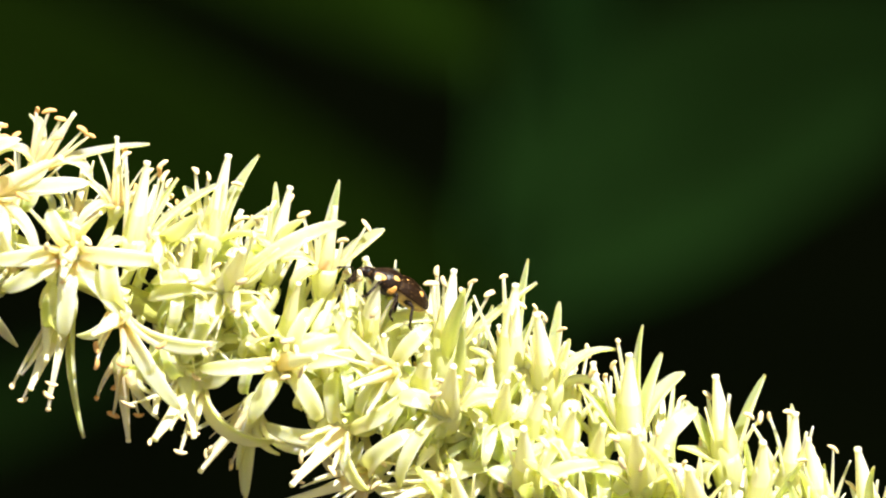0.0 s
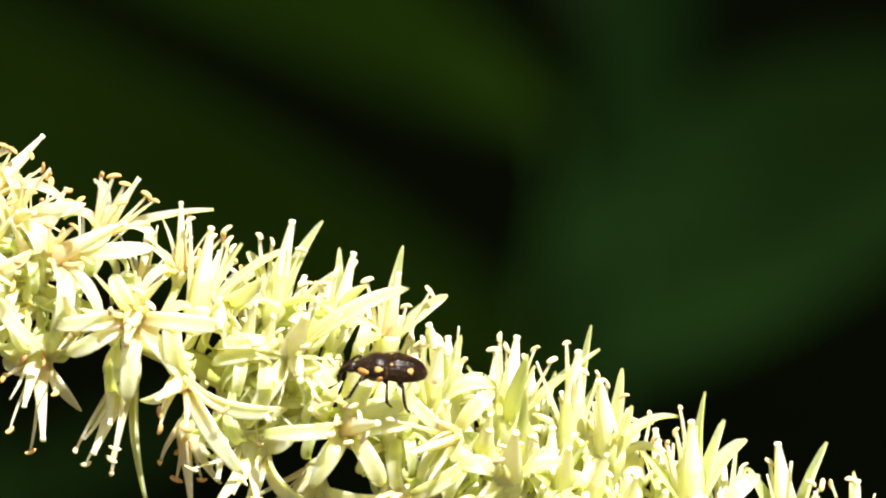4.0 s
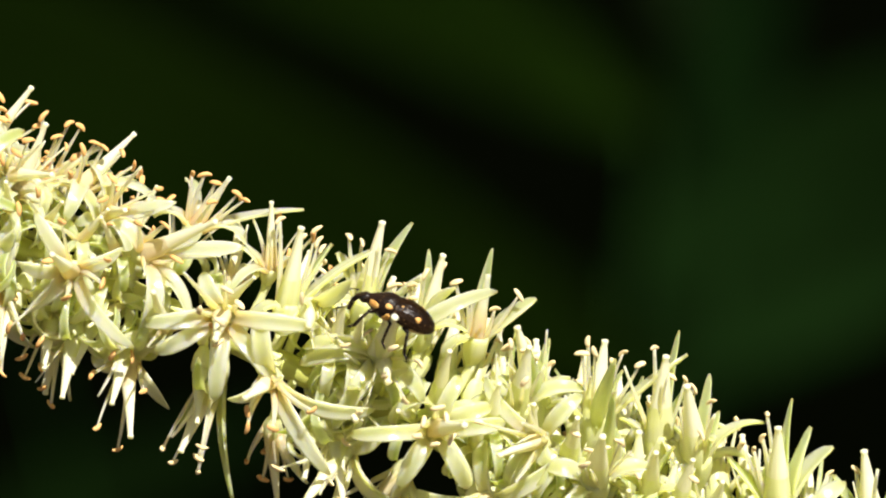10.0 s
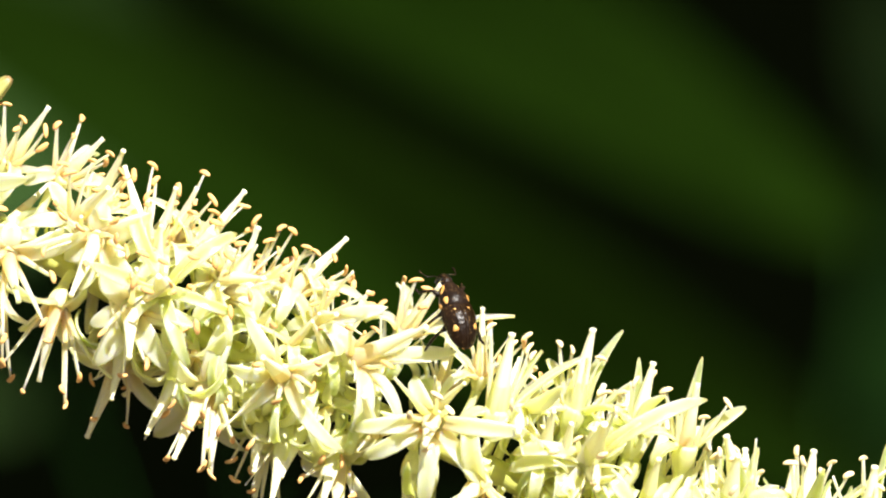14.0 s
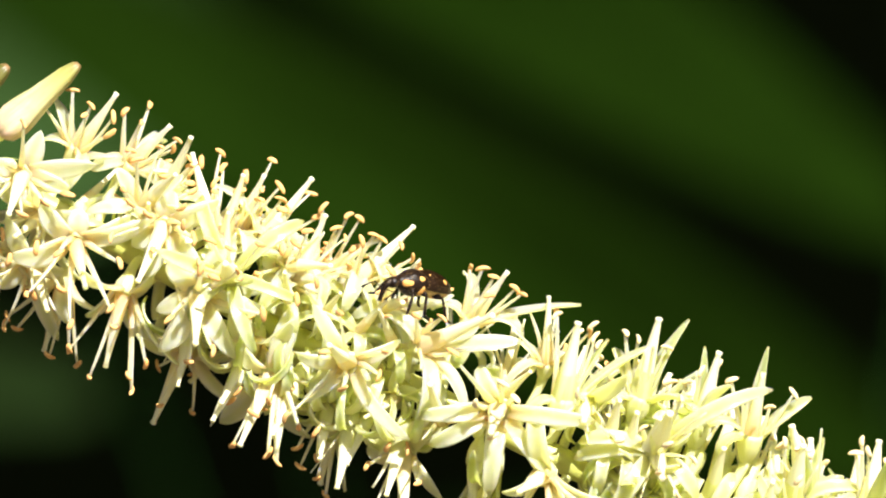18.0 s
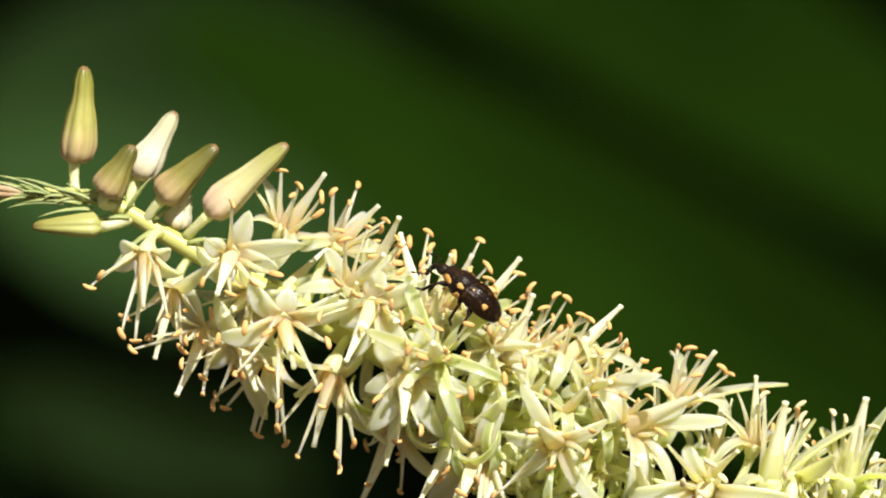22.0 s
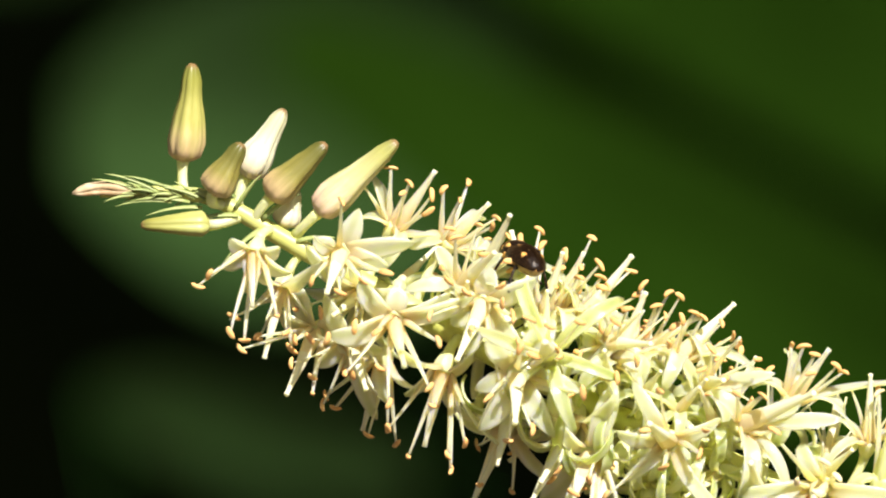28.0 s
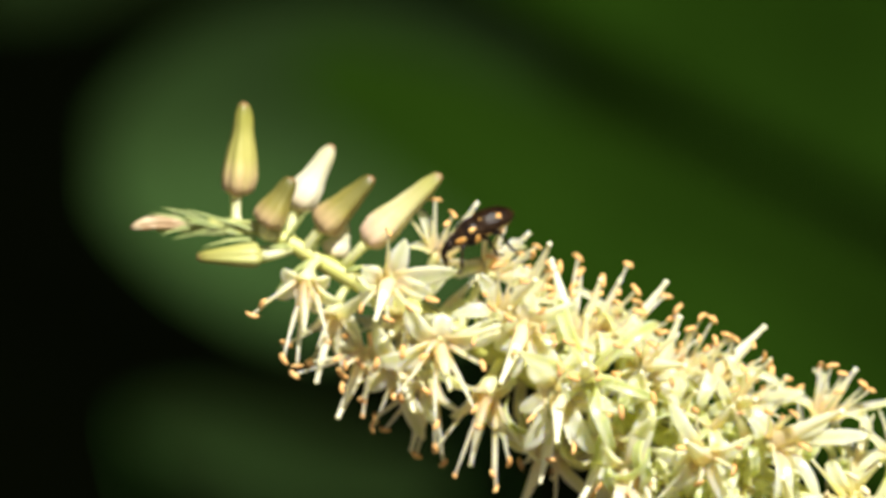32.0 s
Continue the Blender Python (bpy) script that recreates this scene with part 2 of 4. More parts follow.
def loft(rings, closed_ends=True):
    """Verts and faces through rings of equal length; the first and last ring get a cap point."""
    n = len(rings[0])
    verts = [v for r in rings for v in r]
    faces = []
    for i in range(len(rings) - 1):
        for j in range(n):
            a, b = i * n + j, i * n + (j + 1) % n
            faces.append((a, b, b + n, a + n))
    if closed_ends:
        for i, flip in ((0, True), (len(rings) - 1, False)):
            c = len(verts)
            verts.append(sum((Vector(v) for v in rings[i]), Vector()) / n)
            for j in range(n):
                a, b = i * n + j, i * n + (j + 1) % n
                faces.append((b, a, c) if flip else (a, b, c))
    return verts, faces


def tube(points, radii, sides=8, flat=1.0):
    """A tapered tube along points (metres); flat squeezes it across."""
    rings = []
    pts = [Vector(p) for p in points]
    side = None
    for i, p in enumerate(pts):
        d = (pts[min(i + 1, len(pts) - 1)] - pts[max(i - 1, 0)]).normalized()
        if side is None:
            side = d.orthogonal().normalized()
        side = (side - d * side.dot(d)).normalized()
        up = d.cross(side)
        r = radii[i]
        rings.append([p + side * (r * math.cos(2 * math.pi * k / sides)) + up * (r * flat * math.sin(2 * math.pi * k / sides)) for k in range(sides)])
    return loft(rings)


def bend(p0, p1, p2, n):
    """Points on a quadratic curve."""
    a, b, c = Vector(p0), Vector(p1), Vector(p2)
    return [a.lerp(b, i / (n - 1)).lerp(b.lerp(c, i / (n - 1)), i / (n - 1)) for i in range(n)]


# ---- flower pieces: local z is the flower's axis, x points outwards, y is across the strap ----
def tepal_mesh(name, length, width, start, finish, power, material, seed, steps=11, shape="strap"):
    rng = random.Random(seed)
    twist, sway = rng.uniform(-0.55, 0.55), rng.uniform(-0.42, 0.42)
    r, h = 0.55, 0.0
    rings, along = [], []
    wave, broad = rng.uniform(0, 6.28), rng.uniform(0.30, 0.5)
    for i in range(steps + 1):
        s = i / steps
        ang = radians(start + (finish - start) * s ** power)
        if i:
            r += math.sin(ang) * length / steps
            h += math.cos(ang) * length / steps
        swell = 0.72 + 0.28 * math.sin(math.pi * min(0.5, s * 0.5 / broad)) ** 0.8
        if shape == "lance":
            w = width * 0.5 * swell * (max(0.0, 1 - max(0.0, (s - broad) / (1 - broad)) ** 1.9) ** 0.85 * 0.88 + 0.12)
        elif shape == "horn":
            w = width * 0.5 * swell * (1 - 0.78 * max(0.0, (s - 0.15) / 0.85) ** 1.1)
        else:
            w = width * 0.5 * swell * (max(0.0, 1 - max(0.0, (s - broad) / (1 - broad)) ** 2.8) ** 0.8 * 0.78 + 0.22)
        if i == steps:
            w *= 0.55
        w *= 1 + 0.06 * math.sin(wave + 7 * s)
        thick = 0.10 * (1 - 0.5 * s) + 0.015
        nx, nz = -math.cos(ang), math.sin(ang)
        ring = []
        for cy, cn in ((-1, 0.25), (-0.72, 1), (0, 0.35), (0.72, 1), (1, 0.25), (0.66, -1), (0, -1.7), (-0.66, -1)):
            y = cy * w
            lift = (0.28 if shape == "lance" else 0.50) * w * cy * cy * (1 - 0.3 * s)
            y2 = y * math.cos(twist * s) + sway * length * 0.5 * s * (1 - s)
            off = cn * thick + lift + y * math.sin(twist * s)
            ring.append(Vector(((r + nx * off) * MM, y2 * MM, (h + nz * off) * MM)))
            along.append(s)
        rings.append(ring)
    verts, faces = loft(rings)
    return mesh_of(name, verts, faces, material, along + [0.0, 1.0])


def reach(flower, tip, size):
    """Turn round the flower's axis, distance out and height along it of a place, in the flower's own millimetres."""
    p = flower.inverted() @ tip / MM
    return math.degrees(math.atan2(p.y, p.x)), math.hypot(p.x, p.y), p.z


def tepal_to(out, high, width, material, seed, shape, curl=1.0):
    """A tepal whose end lies out from and high along the axis; those that lie back arch over."""
    rng = random.Random(seed)
    vx, vz = out - 0.55, high
    lie = math.degrees(math.atan2(vx, vz))
    arch = rng.uniform(75, 125) * curl if lie > 60 else rng.uniform(14, 40)
    power = rng.uniform(0.7, 1.0)
    x = z = 0.0
    for i in range(1, 12):
        a = radians(arch * (i / 11) ** power)
        x, z = x + math.sin(a) / 11, z + math.cos(a) / 11
    turn = lie - math.degrees(math.atan2(x, z))
    return tepal_mesh("tepal", math.hypot(vx, vz) / math.hypot(x, z), width, turn, turn + arch, power, material, seed, 11, "horn" if lie < 38 else shape)


TEPALS = {
    "star": [tepal_mesh("tepal", 3.9 + 0.25 * (i % 4), 0.96 + 0.10 * (i % 3), 34 + 6 * (i % 3), (88, 100, 112, 125, 140, 105)[i % 6], (0.5, 0.7, 0.95)[i % 3], TEPAL_WHITE, 50 + i, 11, "lance") for i in range(12)],
    "open": [tepal_mesh("tepal", 4.3 + 0.3 * (i % 4), 0.76 + 0.10 * (i % 3), 20 + 6 * (i % 3), (135, 165, 190, 215, 150, 180)[i % 6], (0.7, 0.9, 1.1)[i % 3], (TEPAL_WHITE, TEPAL)[i % 2], 70 + i) for i in range(12)],
    "curl": [tepal_mesh("tepal", 4.6 + 0.3 * (i % 4), 0.70 + 0.08 * (i % 3), 12 + 6 * (i % 3), (215, 240, 265, 230, 200, 250)[i % 6], (0.8, 1.0, 1.2)[i % 3], (TEPAL_GREEN, TEPAL)[i % 2], 110 + i) for i in range(12)],
    "half": [tepal_mesh("tepal", 4.4 + 0.3 * (i % 4), 0.80 + 0.10 * (i % 3), 14 + 4 * (i % 3), (54, 150, 185, 130, 40, 170)[i % 6], (0.8, 1.1, 0.8)[i % 3], (TEPAL, TEPAL_GREEN)[i % 2], 90 + i) for i in range(12)],
    "cup": [tepal_mesh("tepal", 4.4 + 0.3 * (i % 4), 0.84 + 0.10 * (i % 3), 8 + 4 * (i % 3), (14, 150, 22, 175, 28, 130)[i % 6], (1.2, 0.9)[i % 2], (TEPAL_GREEN, TEPAL)[i % 2], 130 + i, 11, ("horn", "strap")[i % 2]) for i in range(12)],
}


def filament_mesh(length, lean, curve, seed, material):
    rng = random.Random(seed)
    sway = rng.uniform(-0.5, 0.5)
    pts, rad = [], []
    for i in range(8):
        s = i / 7
        a = radians(lean + curve * s)
        pts.append(Vector(((0.32 + math.sin(a) * length * s) * MM, sway * s * s * MM, math.cos(a) * length * s * MM)))
        rad.append((0.235 - 0.155 * s ** 0.8) * MM)
    v, f = tube(pts, rad, 7, 0.6)
    me = mesh_of("filament", v, f, material, [k // 7 / 7 for k in range(56)] + [0.0, 1.0])
    return me, pts[-1], (pts[-1] - pts[-2]).normalized()


def filament_to(out, high, seed, material):
    rng = random.Random(seed)
    end = Vector((out, 0, high))
    start = Vector((0.40, 0, -0.2))
    bow = Vector((rng.uniform(-0.1, 0.25), rng.uniform(-0.3, 0.3), rng.uniform(0, 0.3)))
    pts = [p * MM for p in bend(start, (start + end) / 2 + bow, end, 8)]
    v, f = tube(pts, [(0.235 - 0.155 * (i / 7) ** 0.8) * MM for i in range(8)], 7, 0.7)
    return mesh_of("filament", v, f, material, [k // 7 / 7 for k in range(56)] + [0.0, 1.0]), pts[-1], (pts[-1] - pts[-2]).normalized()


FILAMENTS = {
    "open": [filament_mesh(3.5 + 0.3 * (i % 4), (16, 26, 36, 30, 20)[i % 5], (4, 14, -6, 10)[i % 4], 200 + i, FILAMENT) for i in range(12)],
    "half": [filament_mesh(3.7 + 0.3 * (i % 4), (8, 15, 22, 12, 18)[i % 5], (4, -6, 6, 0)[i % 4], 220 + i, FILAMENT_CREAM) for i in range(10)],
    "cup": [filament_mesh(3.3 + 0.35 * (i % 4), (6, 12, 16, 9, 14)[i % 5], (3, -5, 6, 0)[i % 4], 240 + i, FILAMENT_CREAM) for i in range(10)],
}


def anther_mesh(name, material):
    rings = []
    n = 9
    for i in range(n):
        s = i / (n - 1) * 2 - 1
        r = 0.17 * max(0.12, (1 - abs(s) ** 3.2)) ** 0.5
        droop = -0.10 * s * s
        ring = []
        for k in range(10):
            a = 2 * math.pi * k / 10
            groove = 1 - 0.28 * max(0, math.cos(a - math.pi / 2)) ** 6
            ring.append(Vector((s * 0.44 * MM, math.cos(a) * r * MM, (math.sin(a) * r * groove * 0.85 + droop + 0.06) * MM)))
        rings.append(ring)
    v, f = loft(rings)
    return mesh_of(name, v, f, material)


ANTHERS = {"orange": anther_mesh("anther", ANTHER), "pale": anther_mesh("anther_pale", ANTHER_PALE)}


def style_mesh(prof, material, throat):
    rings = []
    for h, r in prof:
        lobes = 0.14 if h < 1.8 else 0.05
        rings.append([Vector(((math.cos(a) * r * (1 + lobes * math.cos(3 * a)) + 0.006 * h * h) * MM, math.sin(a) * r * (1 + lobes * math.cos(3 * a)) * MM, h * MM))
                      for a in (2 * math.pi * k / 15 for k in range(15))])
    v, f = loft(rings)
    me = mesh_of("style", v, f, material)
    me.materials.append(throat)
    for p in me.polygons:
        if p.center.z < 1.4 * MM:
            p.material_index = 1
    return me


STYLES = {
    "open": style_mesh([(-0.4, 0.40), (0.2, 0.44), (0.9, 0.41), (1.6, 0.34), (2.4, 0.27), (3.2, 0.20), (3.9, 0.15), (4.25, 0.125), (4.38, 0.16), (4.48, 0.15), (4.52, 0.06)], STYLE, OVARY),
    "half": style_mesh([(-0.5, 0.5), (0.2, 0.56), (0.9, 0.52), (1.6, 0.44), (2.4, 0.35), (3.2, 0.26), (4.0, 0.18), (4.2, 0.15), (4.32, 0.19), (4.42, 0.18), (4.46, 0.08)], STYLE, CUP),
    "cup": style_mesh([(-0.6, 0.6), (0.2, 0.70), (1.0, 0.64), (1.8, 0.52), (2.6, 0.40), (3.3, 0.29), (4.0, 0.19), (4.2, 0.15), (4.32, 0.19), (4.42, 0.18), (4.46, 0.08)], STYLE, CUP),
}


def style_to(end, material):
    """A thick tapered style from the throat to its knobbed end."""
    pts = [p * MM for p in bend((0, 0, -0.3), (end * 0.5 + Vector((0, 0, 0.25))), end, 10)]
    v, f = tube(pts, [w * MM for w in (0.42, 0.43, 0.40, 0.35, 0.30, 0.25, 0.20, 0.155, 0.125, 0.15)], 12)
    return mesh_of("style", v, f, material, [k // 12 / 9 for k in range(120)] + [0.0, 1.0])


def cup_mesh(length, wide):
    rings = []
    for h, r in ((-1.0, 0.24), (-0.86, 0.42), (-0.6, 0.66), (-0.3, 0.82), (0.0, 0.86), (0.18, 0.80), (0.14, 0.62), (-0.12, 0.50), (-0.3, 0.30)):
        k = r * wide
        rings.append([Vector((math.cos(a) * k * (1 + 0.07 * math.cos(6 * a)) * MM, math.sin(a) * k * (1 + 0.07 * math.cos(6 * a)) * MM, h * length * MM))
                      for a in (2 * math.pi * i / 24 for i in range(24))])
    v, f = loft(rings)
    return mesh_of("flower", v, f, CUP)


CUPS = {"open": cup_mesh(1.2, 0.66), "half": cup_mesh(1.6, 0.80), "cup": cup_mesh(1.9, 0.88)}

# ---- the flower spike ----
spike = tagged(new("flower_spike"), "arching cream flower spike with orange-tipped stamens and buds at its end", "flower")
spike.location = W(60, 0, -60)
spike_inverse = Matrix.Translation(-spike.location)
AXIS = [(-33.44, 11.35), (-31.25, 10.28), (-27.80, 8.30), (-12.47, 0.26), (-5.28, -2.69), (5.76, -7.91), (9.46, -9.39), (14.69, -12.15), (22.71, -15.27), (28.86, -18.36), (42.71, -25.19)]


def stem_points():
    pts = [W(-39.5, 0.2, 11.6), W(-36, 0.1, 11.6)] + [W(x, 0, z) for x, z in AXIS]
    out = []
    for i in range(len(pts) - 1):
        a, b, c, d = pts[max(i - 1, 0)], pts[i], pts[i + 1], pts[min(i + 2, len(pts) - 1)]
        for k in range(6):
            s = k / 6
            out.append(0.5 * (2 * b + (c - a) * s + (2 * a - 5 * b + 4 * c - d) * s * s + (3 * b - a - 3 * c + d) * s ** 3))
    out += bend(pts[-1], W(75, 0, -42), W(105, 30, -150), 12)
    out += bend(W(105, 30, -152), W(112, 60, -500), W(112, 70, -1205), 8)
    return out


sp = stem_points()
rad = []
for i in range(len(sp)):
    x = sp[i].x / MM
    rad.append((0.30 + 0.42 * min(1, max(0, (x + 40) / 20)) + 0.5 * min(1, max(0, x / 60)) + 3 * max(0, (x - 60) / 60)) * MM)
v, f = tube([spike_inverse @ p for p in sp], rad, 12)
part("stem", mesh_of("stem", v, f, STEM), spike)
rng = random.Random(7)


def on_axis(s):
    """A place on the stem, s steps along AXIS."""
    k = min(int(s), len(AXIS) - 2)
    return tuple(AXIS[k][c] + (AXIS[k + 1][c] - AXIS[k][c]) * (s - k) for c in (0, 1))


def along_axis(toward, z_hint=(0, 0, 1)):
    return Vector(toward).normalized().to_track_quat("Z", "X").to_matrix().to_4x4()


# dark gaps between the flowers: x, z and radius
GAPS = ((-1.55, -3.35, 0.35), (12.75, -6.00, 0.40), (12.20, -7.20, 0.30), (1.50, -9.90, 1.00), (1.10, -7.20, 0.50), (-2.30, -6.10, 0.30), (-2.10, -7.05, 0.30), (-2.00, -8.00, 0.40), (-7.50, -6.00, 0.40), (-3.50, -2.10, 0.30), (3.25, -3.56, 0.70), (4.64, -5.59, 0.25), (4.48, -7.68, 0.30), (1.67, -10.10, 0.80), (3.54, -9.17, 0.30), (10.87, -7.64, 0.40), (14.46, -6.09, 0.40), (8.83, -11.68, 0.50), (11.95, -12.00, 0.60), (8.52, -11.37, 0.40), (13.83, -8.58, 0.30))


def open_gap(x, z, wide):
    return any(math.hypot(x - gx, z - gz) < gr + wide for gx, gz, gr in GAPS)


def clear(me, m):
    """Whether a piece with this mesh, placed in the spike at m, keeps out of the gaps."""
    for v in list(me.vertices)[::3]:
        p = (m @ v.co + spike.location - Vector((0, 0, HIGH))) / MM
        if open_gap(p.x, p.z, 0.0):
            return False
    return True


def bloom(centre, axis, root, kind, size, seed, tips=(), stamens=(), style=None, few=0):
    """One flower: cup and pedicel, six tepals, six stamens and a style. root is where its pedicel leaves the stem;
    tips and stamens are where single tepals and anthers end; few is the number of filaments of a flower whose tepals curl right back."""
    r = random.Random(seed * 31 + int(centre[0] * 10))
    pos = W(*centre)
    m = spike_inverse @ Matrix.Translation(pos) @ along_axis(axis) @ pose(0, 0, 0, 0, 0, r.uniform(0, 60)) @ Matrix.Scale(size, 4)
    cup = part("flower", CUPS[kind], spike, m)
    inv = m.inverted()
    base = m @ Vector((0, 0, -{"open": 1.2, "half": 1.6, "cup": 1.9}[kind] * 0.9 * MM))
    foot = spike_inverse @ W(root[0], 0, root[1])
    way = (m.to_3x3() @ Vector((0, 0, 1))).normalized()
    pts = bend(foot, base - way * 0.8 * MM, base, 6)
    pv, pf = tube([inv @ p for p in pts], [0.32 * MM, 0.28 * MM, 0.26 * MM, 0.26 * MM, 0.28 * MM, 0.34 * MM], 7)
    part("pedicel", mesh_of("pedicel", pv, pf, CUP), cup)
    shift = Matrix.Translation(({"open": 0.0, "half": 0.04, "cup": 0.12}[kind] * MM, 0, 0))
    taken = []
    for k, (x, z) in enumerate(tips):
        turn, out, high = reach(m, spike_inverse @ W(x, centre[1] + 0.3 * axis[1], z), size)
        taken.append(turn)
        green = kind == "cup" and high > out or kind == "half" and high > 1.3 * out
        out = max(out - {"open": 0.0, "half": 0.04, "cup": 0.12}[kind], 0.6)
        part("tepal", tepal_to(out, high, r.uniform(*((1.10, 1.36) if kind == "open" and centre[0] < -8 else (0.80, 1.02) if kind != "cup" else (0.88, 1.12))) / size ** 0.5, TEPAL_GREEN if green else (TEPAL_WHITE if kind == "open" and centre[0] < 8 else TEPAL), seed * 7 + k, "lance" if kind == "open" and centre[0] < -4 else "strap", 0.65 if centre[0] < -8 else 1.15), cup, pose(0, 0, 0, 0, 0, turn) @ shift)
    spin = r.uniform(0, 60)
    free = [60 * k + spin for k in range(6)]
    free.sort(key=lambda a: -min([abs((a - b + 180) % 360 - 180) for b in taken] + [400]))
    for a in free[:max(0, (6 if len(taken) < 2 and axis[2] < 0.35 else 4) - len(taken))]:
        t = r.choice(TEPALS["curl" if few else "star" if kind == "open" and centre[0] < -8 and axis[2] < 0.35 else kind])
        s = r.uniform(0.85, 1.08) * (0.85 if axis[2] > 0.35 and kind == "open" else 1.0)
        place = pose(0, 0, 0, 0, 0, a + r.uniform(-8, 8)) @ shift @ pose(0, 0, 0, 0, r.uniform(-9, 9), 0) @ Matrix.Diagonal((s, r.uniform(0.9, 1.15), s, 1))
        if clear(t, m @ place):
            part("tepal", t, cup, place)
    pale = centre[0] > 4 + r.uniform(-5, 5)
    anther = ANTHERS["pale" if pale else "orange"]
    used = []
    for k, (x, z) in enumerate(stamens):
        turn, out, high = reach(m, spike_inverse @ W(x, centre[1] + 2.4 * axis[1], z), size)
        used.append(turn)
        place = pose(0, 0, 0, 0, 0, turn)
        me, end, d = filament_to(out, high, seed * 13 + k, FILAMENT_CREAM if pale else FILAMENT)
        part("filament", me, cup, place)
        q = place @ Matrix.Translation(end) @ along_axis(d) @ pose(0, 0, 0, r.uniform(-60, 60), r.uniform(-60, 60), r.uniform(0, 180))
        part("anther", anther, cup, q @ Matrix.Diagonal((*(r.uniform(0.75, 1.02) / size for _ in range(3)), 1)))
    free = [60 * k + spin + 30 for k in range(6)]
    free.sort(key=lambda a: -min([abs((a - b + 180) % 360 - 180) for b in used] + [400]))
    for a in free[:few or max(0, 6 - len(used))]:
        me, end, d = r.choice(FILAMENTS["half" if kind == "open" and (pale or few > 1) else kind])
        place = pose(0, 0, 0, 0, 0, a + r.uniform(-12, 12)) @ pose(0, 0, 0, 0, r.uniform(-10, 10), 0)
        s = r.uniform(0.8, 1.0)
        if not clear(me, m @ place @ Matrix.Scale(s, 4)):
            continue
        part("filament", me, cup, place @ Matrix.Scale(s, 4))
        if r.random() < (0.3 if few == 1 or kind == "cup" else 0.85 if centre[0] < -4 else 0.5):
            q = place @ Matrix.Translation(end * s) @ along_axis(d) @ pose(0, 0, 0, r.uniform(-60, 60), r.uniform(-60, 60), r.uniform(0, 180))
            part("anther", anther, cup, q @ Matrix.Diagonal((*(r.uniform(0.75, 1.02) / size for _ in range(3)), 1)))
    if style:
        turn, out, high = reach(m, spike_inverse @ W(style[0], centre[1] + 2.6 * axis[1], style[1]), size)
        part("style", style_to(Vector((out, 0, high)), STYLE_PEACH), cup, pose(0, 0, 0, 0, 0, turn))
        return cup
    part("style", STYLES[kind], cup, pose(0, 0, 0, r.uniform(-6, 6), r.uniform(-6, 6) + (18 if kind == "open" else 0), r.uniform(0, 360)) @ Matrix.Scale(r.uniform(0.92, 1.05), 4))
    return cup


bloom((-30.76, -3.16, 8.27), (-0.17, -0.70, -0.69), (-30.01, 9.57), 'open', 1.00, 58, tips=[(-32.58, 7.47), (-28.72, 7.20), (-32.10, 9.03), (-29.36, 8.59), (-31.20, 6.09)], stamens=[(-33.14, 7.06), (-33.75, 6.43), (-31.95, 3.90), (-31.17, 3.50), (-29.41, 4.86)], style=(-30.76, 5.31))
bloom((-29.34, -0.76, 6.42), (-0.22, -0.35, -0.61), (-28.14, 8.49), 'open', 0.95, 30, tips=[(-30.88, 5.47), (-27.92, 4.88)])
bloom((-26.09, -3.40, 8.32), (0.12, -0.98, -0.18), (-26.47, 7.60), 'open', 1.00, 46, tips=[(-21.96, 8.92), (-23.38, 7.57), (-27.50, 9.08), (-26.29, 6.70), (-25.03, 10.76)], stamens=[(-23.44, 7.26), (-25.91, 6.14), (-27.48, 6.75), (-24.68, 6.78)])
bloom((-27.45, -0.33, 3.95), (-0.37, -0.74, -0.57), (-25.73, 7.21), 'open', 1.00, 5, tips=[(-29.48, 5.23), (-25.56, 2.41), (-28.41, 6.58), (-26.21, 4.90)], stamens=[(-31.48, 3.03), (-30.61, 3.73), (-28.53, 3.56), (-27.54, 1.52), (-27.53, 0.65)])
bloom((-23.15, -0.00, 9.75), (0.54, -0.35, 0.68), (-24.75, 6.70), 'open', 1.00, 40, tips=[(-24.43, 12.63), (-20.66, 9.31), (-25.03, 10.35)], stamens=[(-24.95, 12.06), (-23.41, 13.07), (-22.40, 12.25), (-21.15, 11.64)], style=(-20.96, 12.96))
bloom((-24.98, -0.00, 6.15), (-0.32, -0.35, -0.32), (-24.71, 6.68), 'open', 0.90, 45)
bloom((-25.58, -1.00, 3.66), (-0.14, -0.71, -0.69), (-24.15, 6.38), 'open', 0.95, 22, tips=[(-27.42, 2.08), (-23.70, 3.06)])
bloom((-23.10, -3.35, 4.68), (0.09, -0.86, -0.50), (-22.63, 5.58), 'open', 1.05, 55, tips=[(-26.67, 3.90), (-24.99, 6.78), (-22.96, 6.55), (-20.01, 6.21), (-18.57, 6.16)], stamens=[(-25.12, 4.29), (-25.62, 1.73), (-23.20, 0.11), (-20.54, 3.53), (-21.01, 1.03)], style=(-22.37, 2.13))
bloom((-23.85, 0.39, 2.43), (-0.37, 0.24, -0.90), (-22.29, 5.41), 'open', 1.00, 1, tips=[(-25.56, 2.10), (-21.81, 0.90)], stamens=[(-26.94, 0.53), (-26.40, -0.14), (-25.99, 2.10), (-24.58, -1.62), (-23.02, -2.10), (-23.50, -1.23)], style=(-24.89, -1.40))
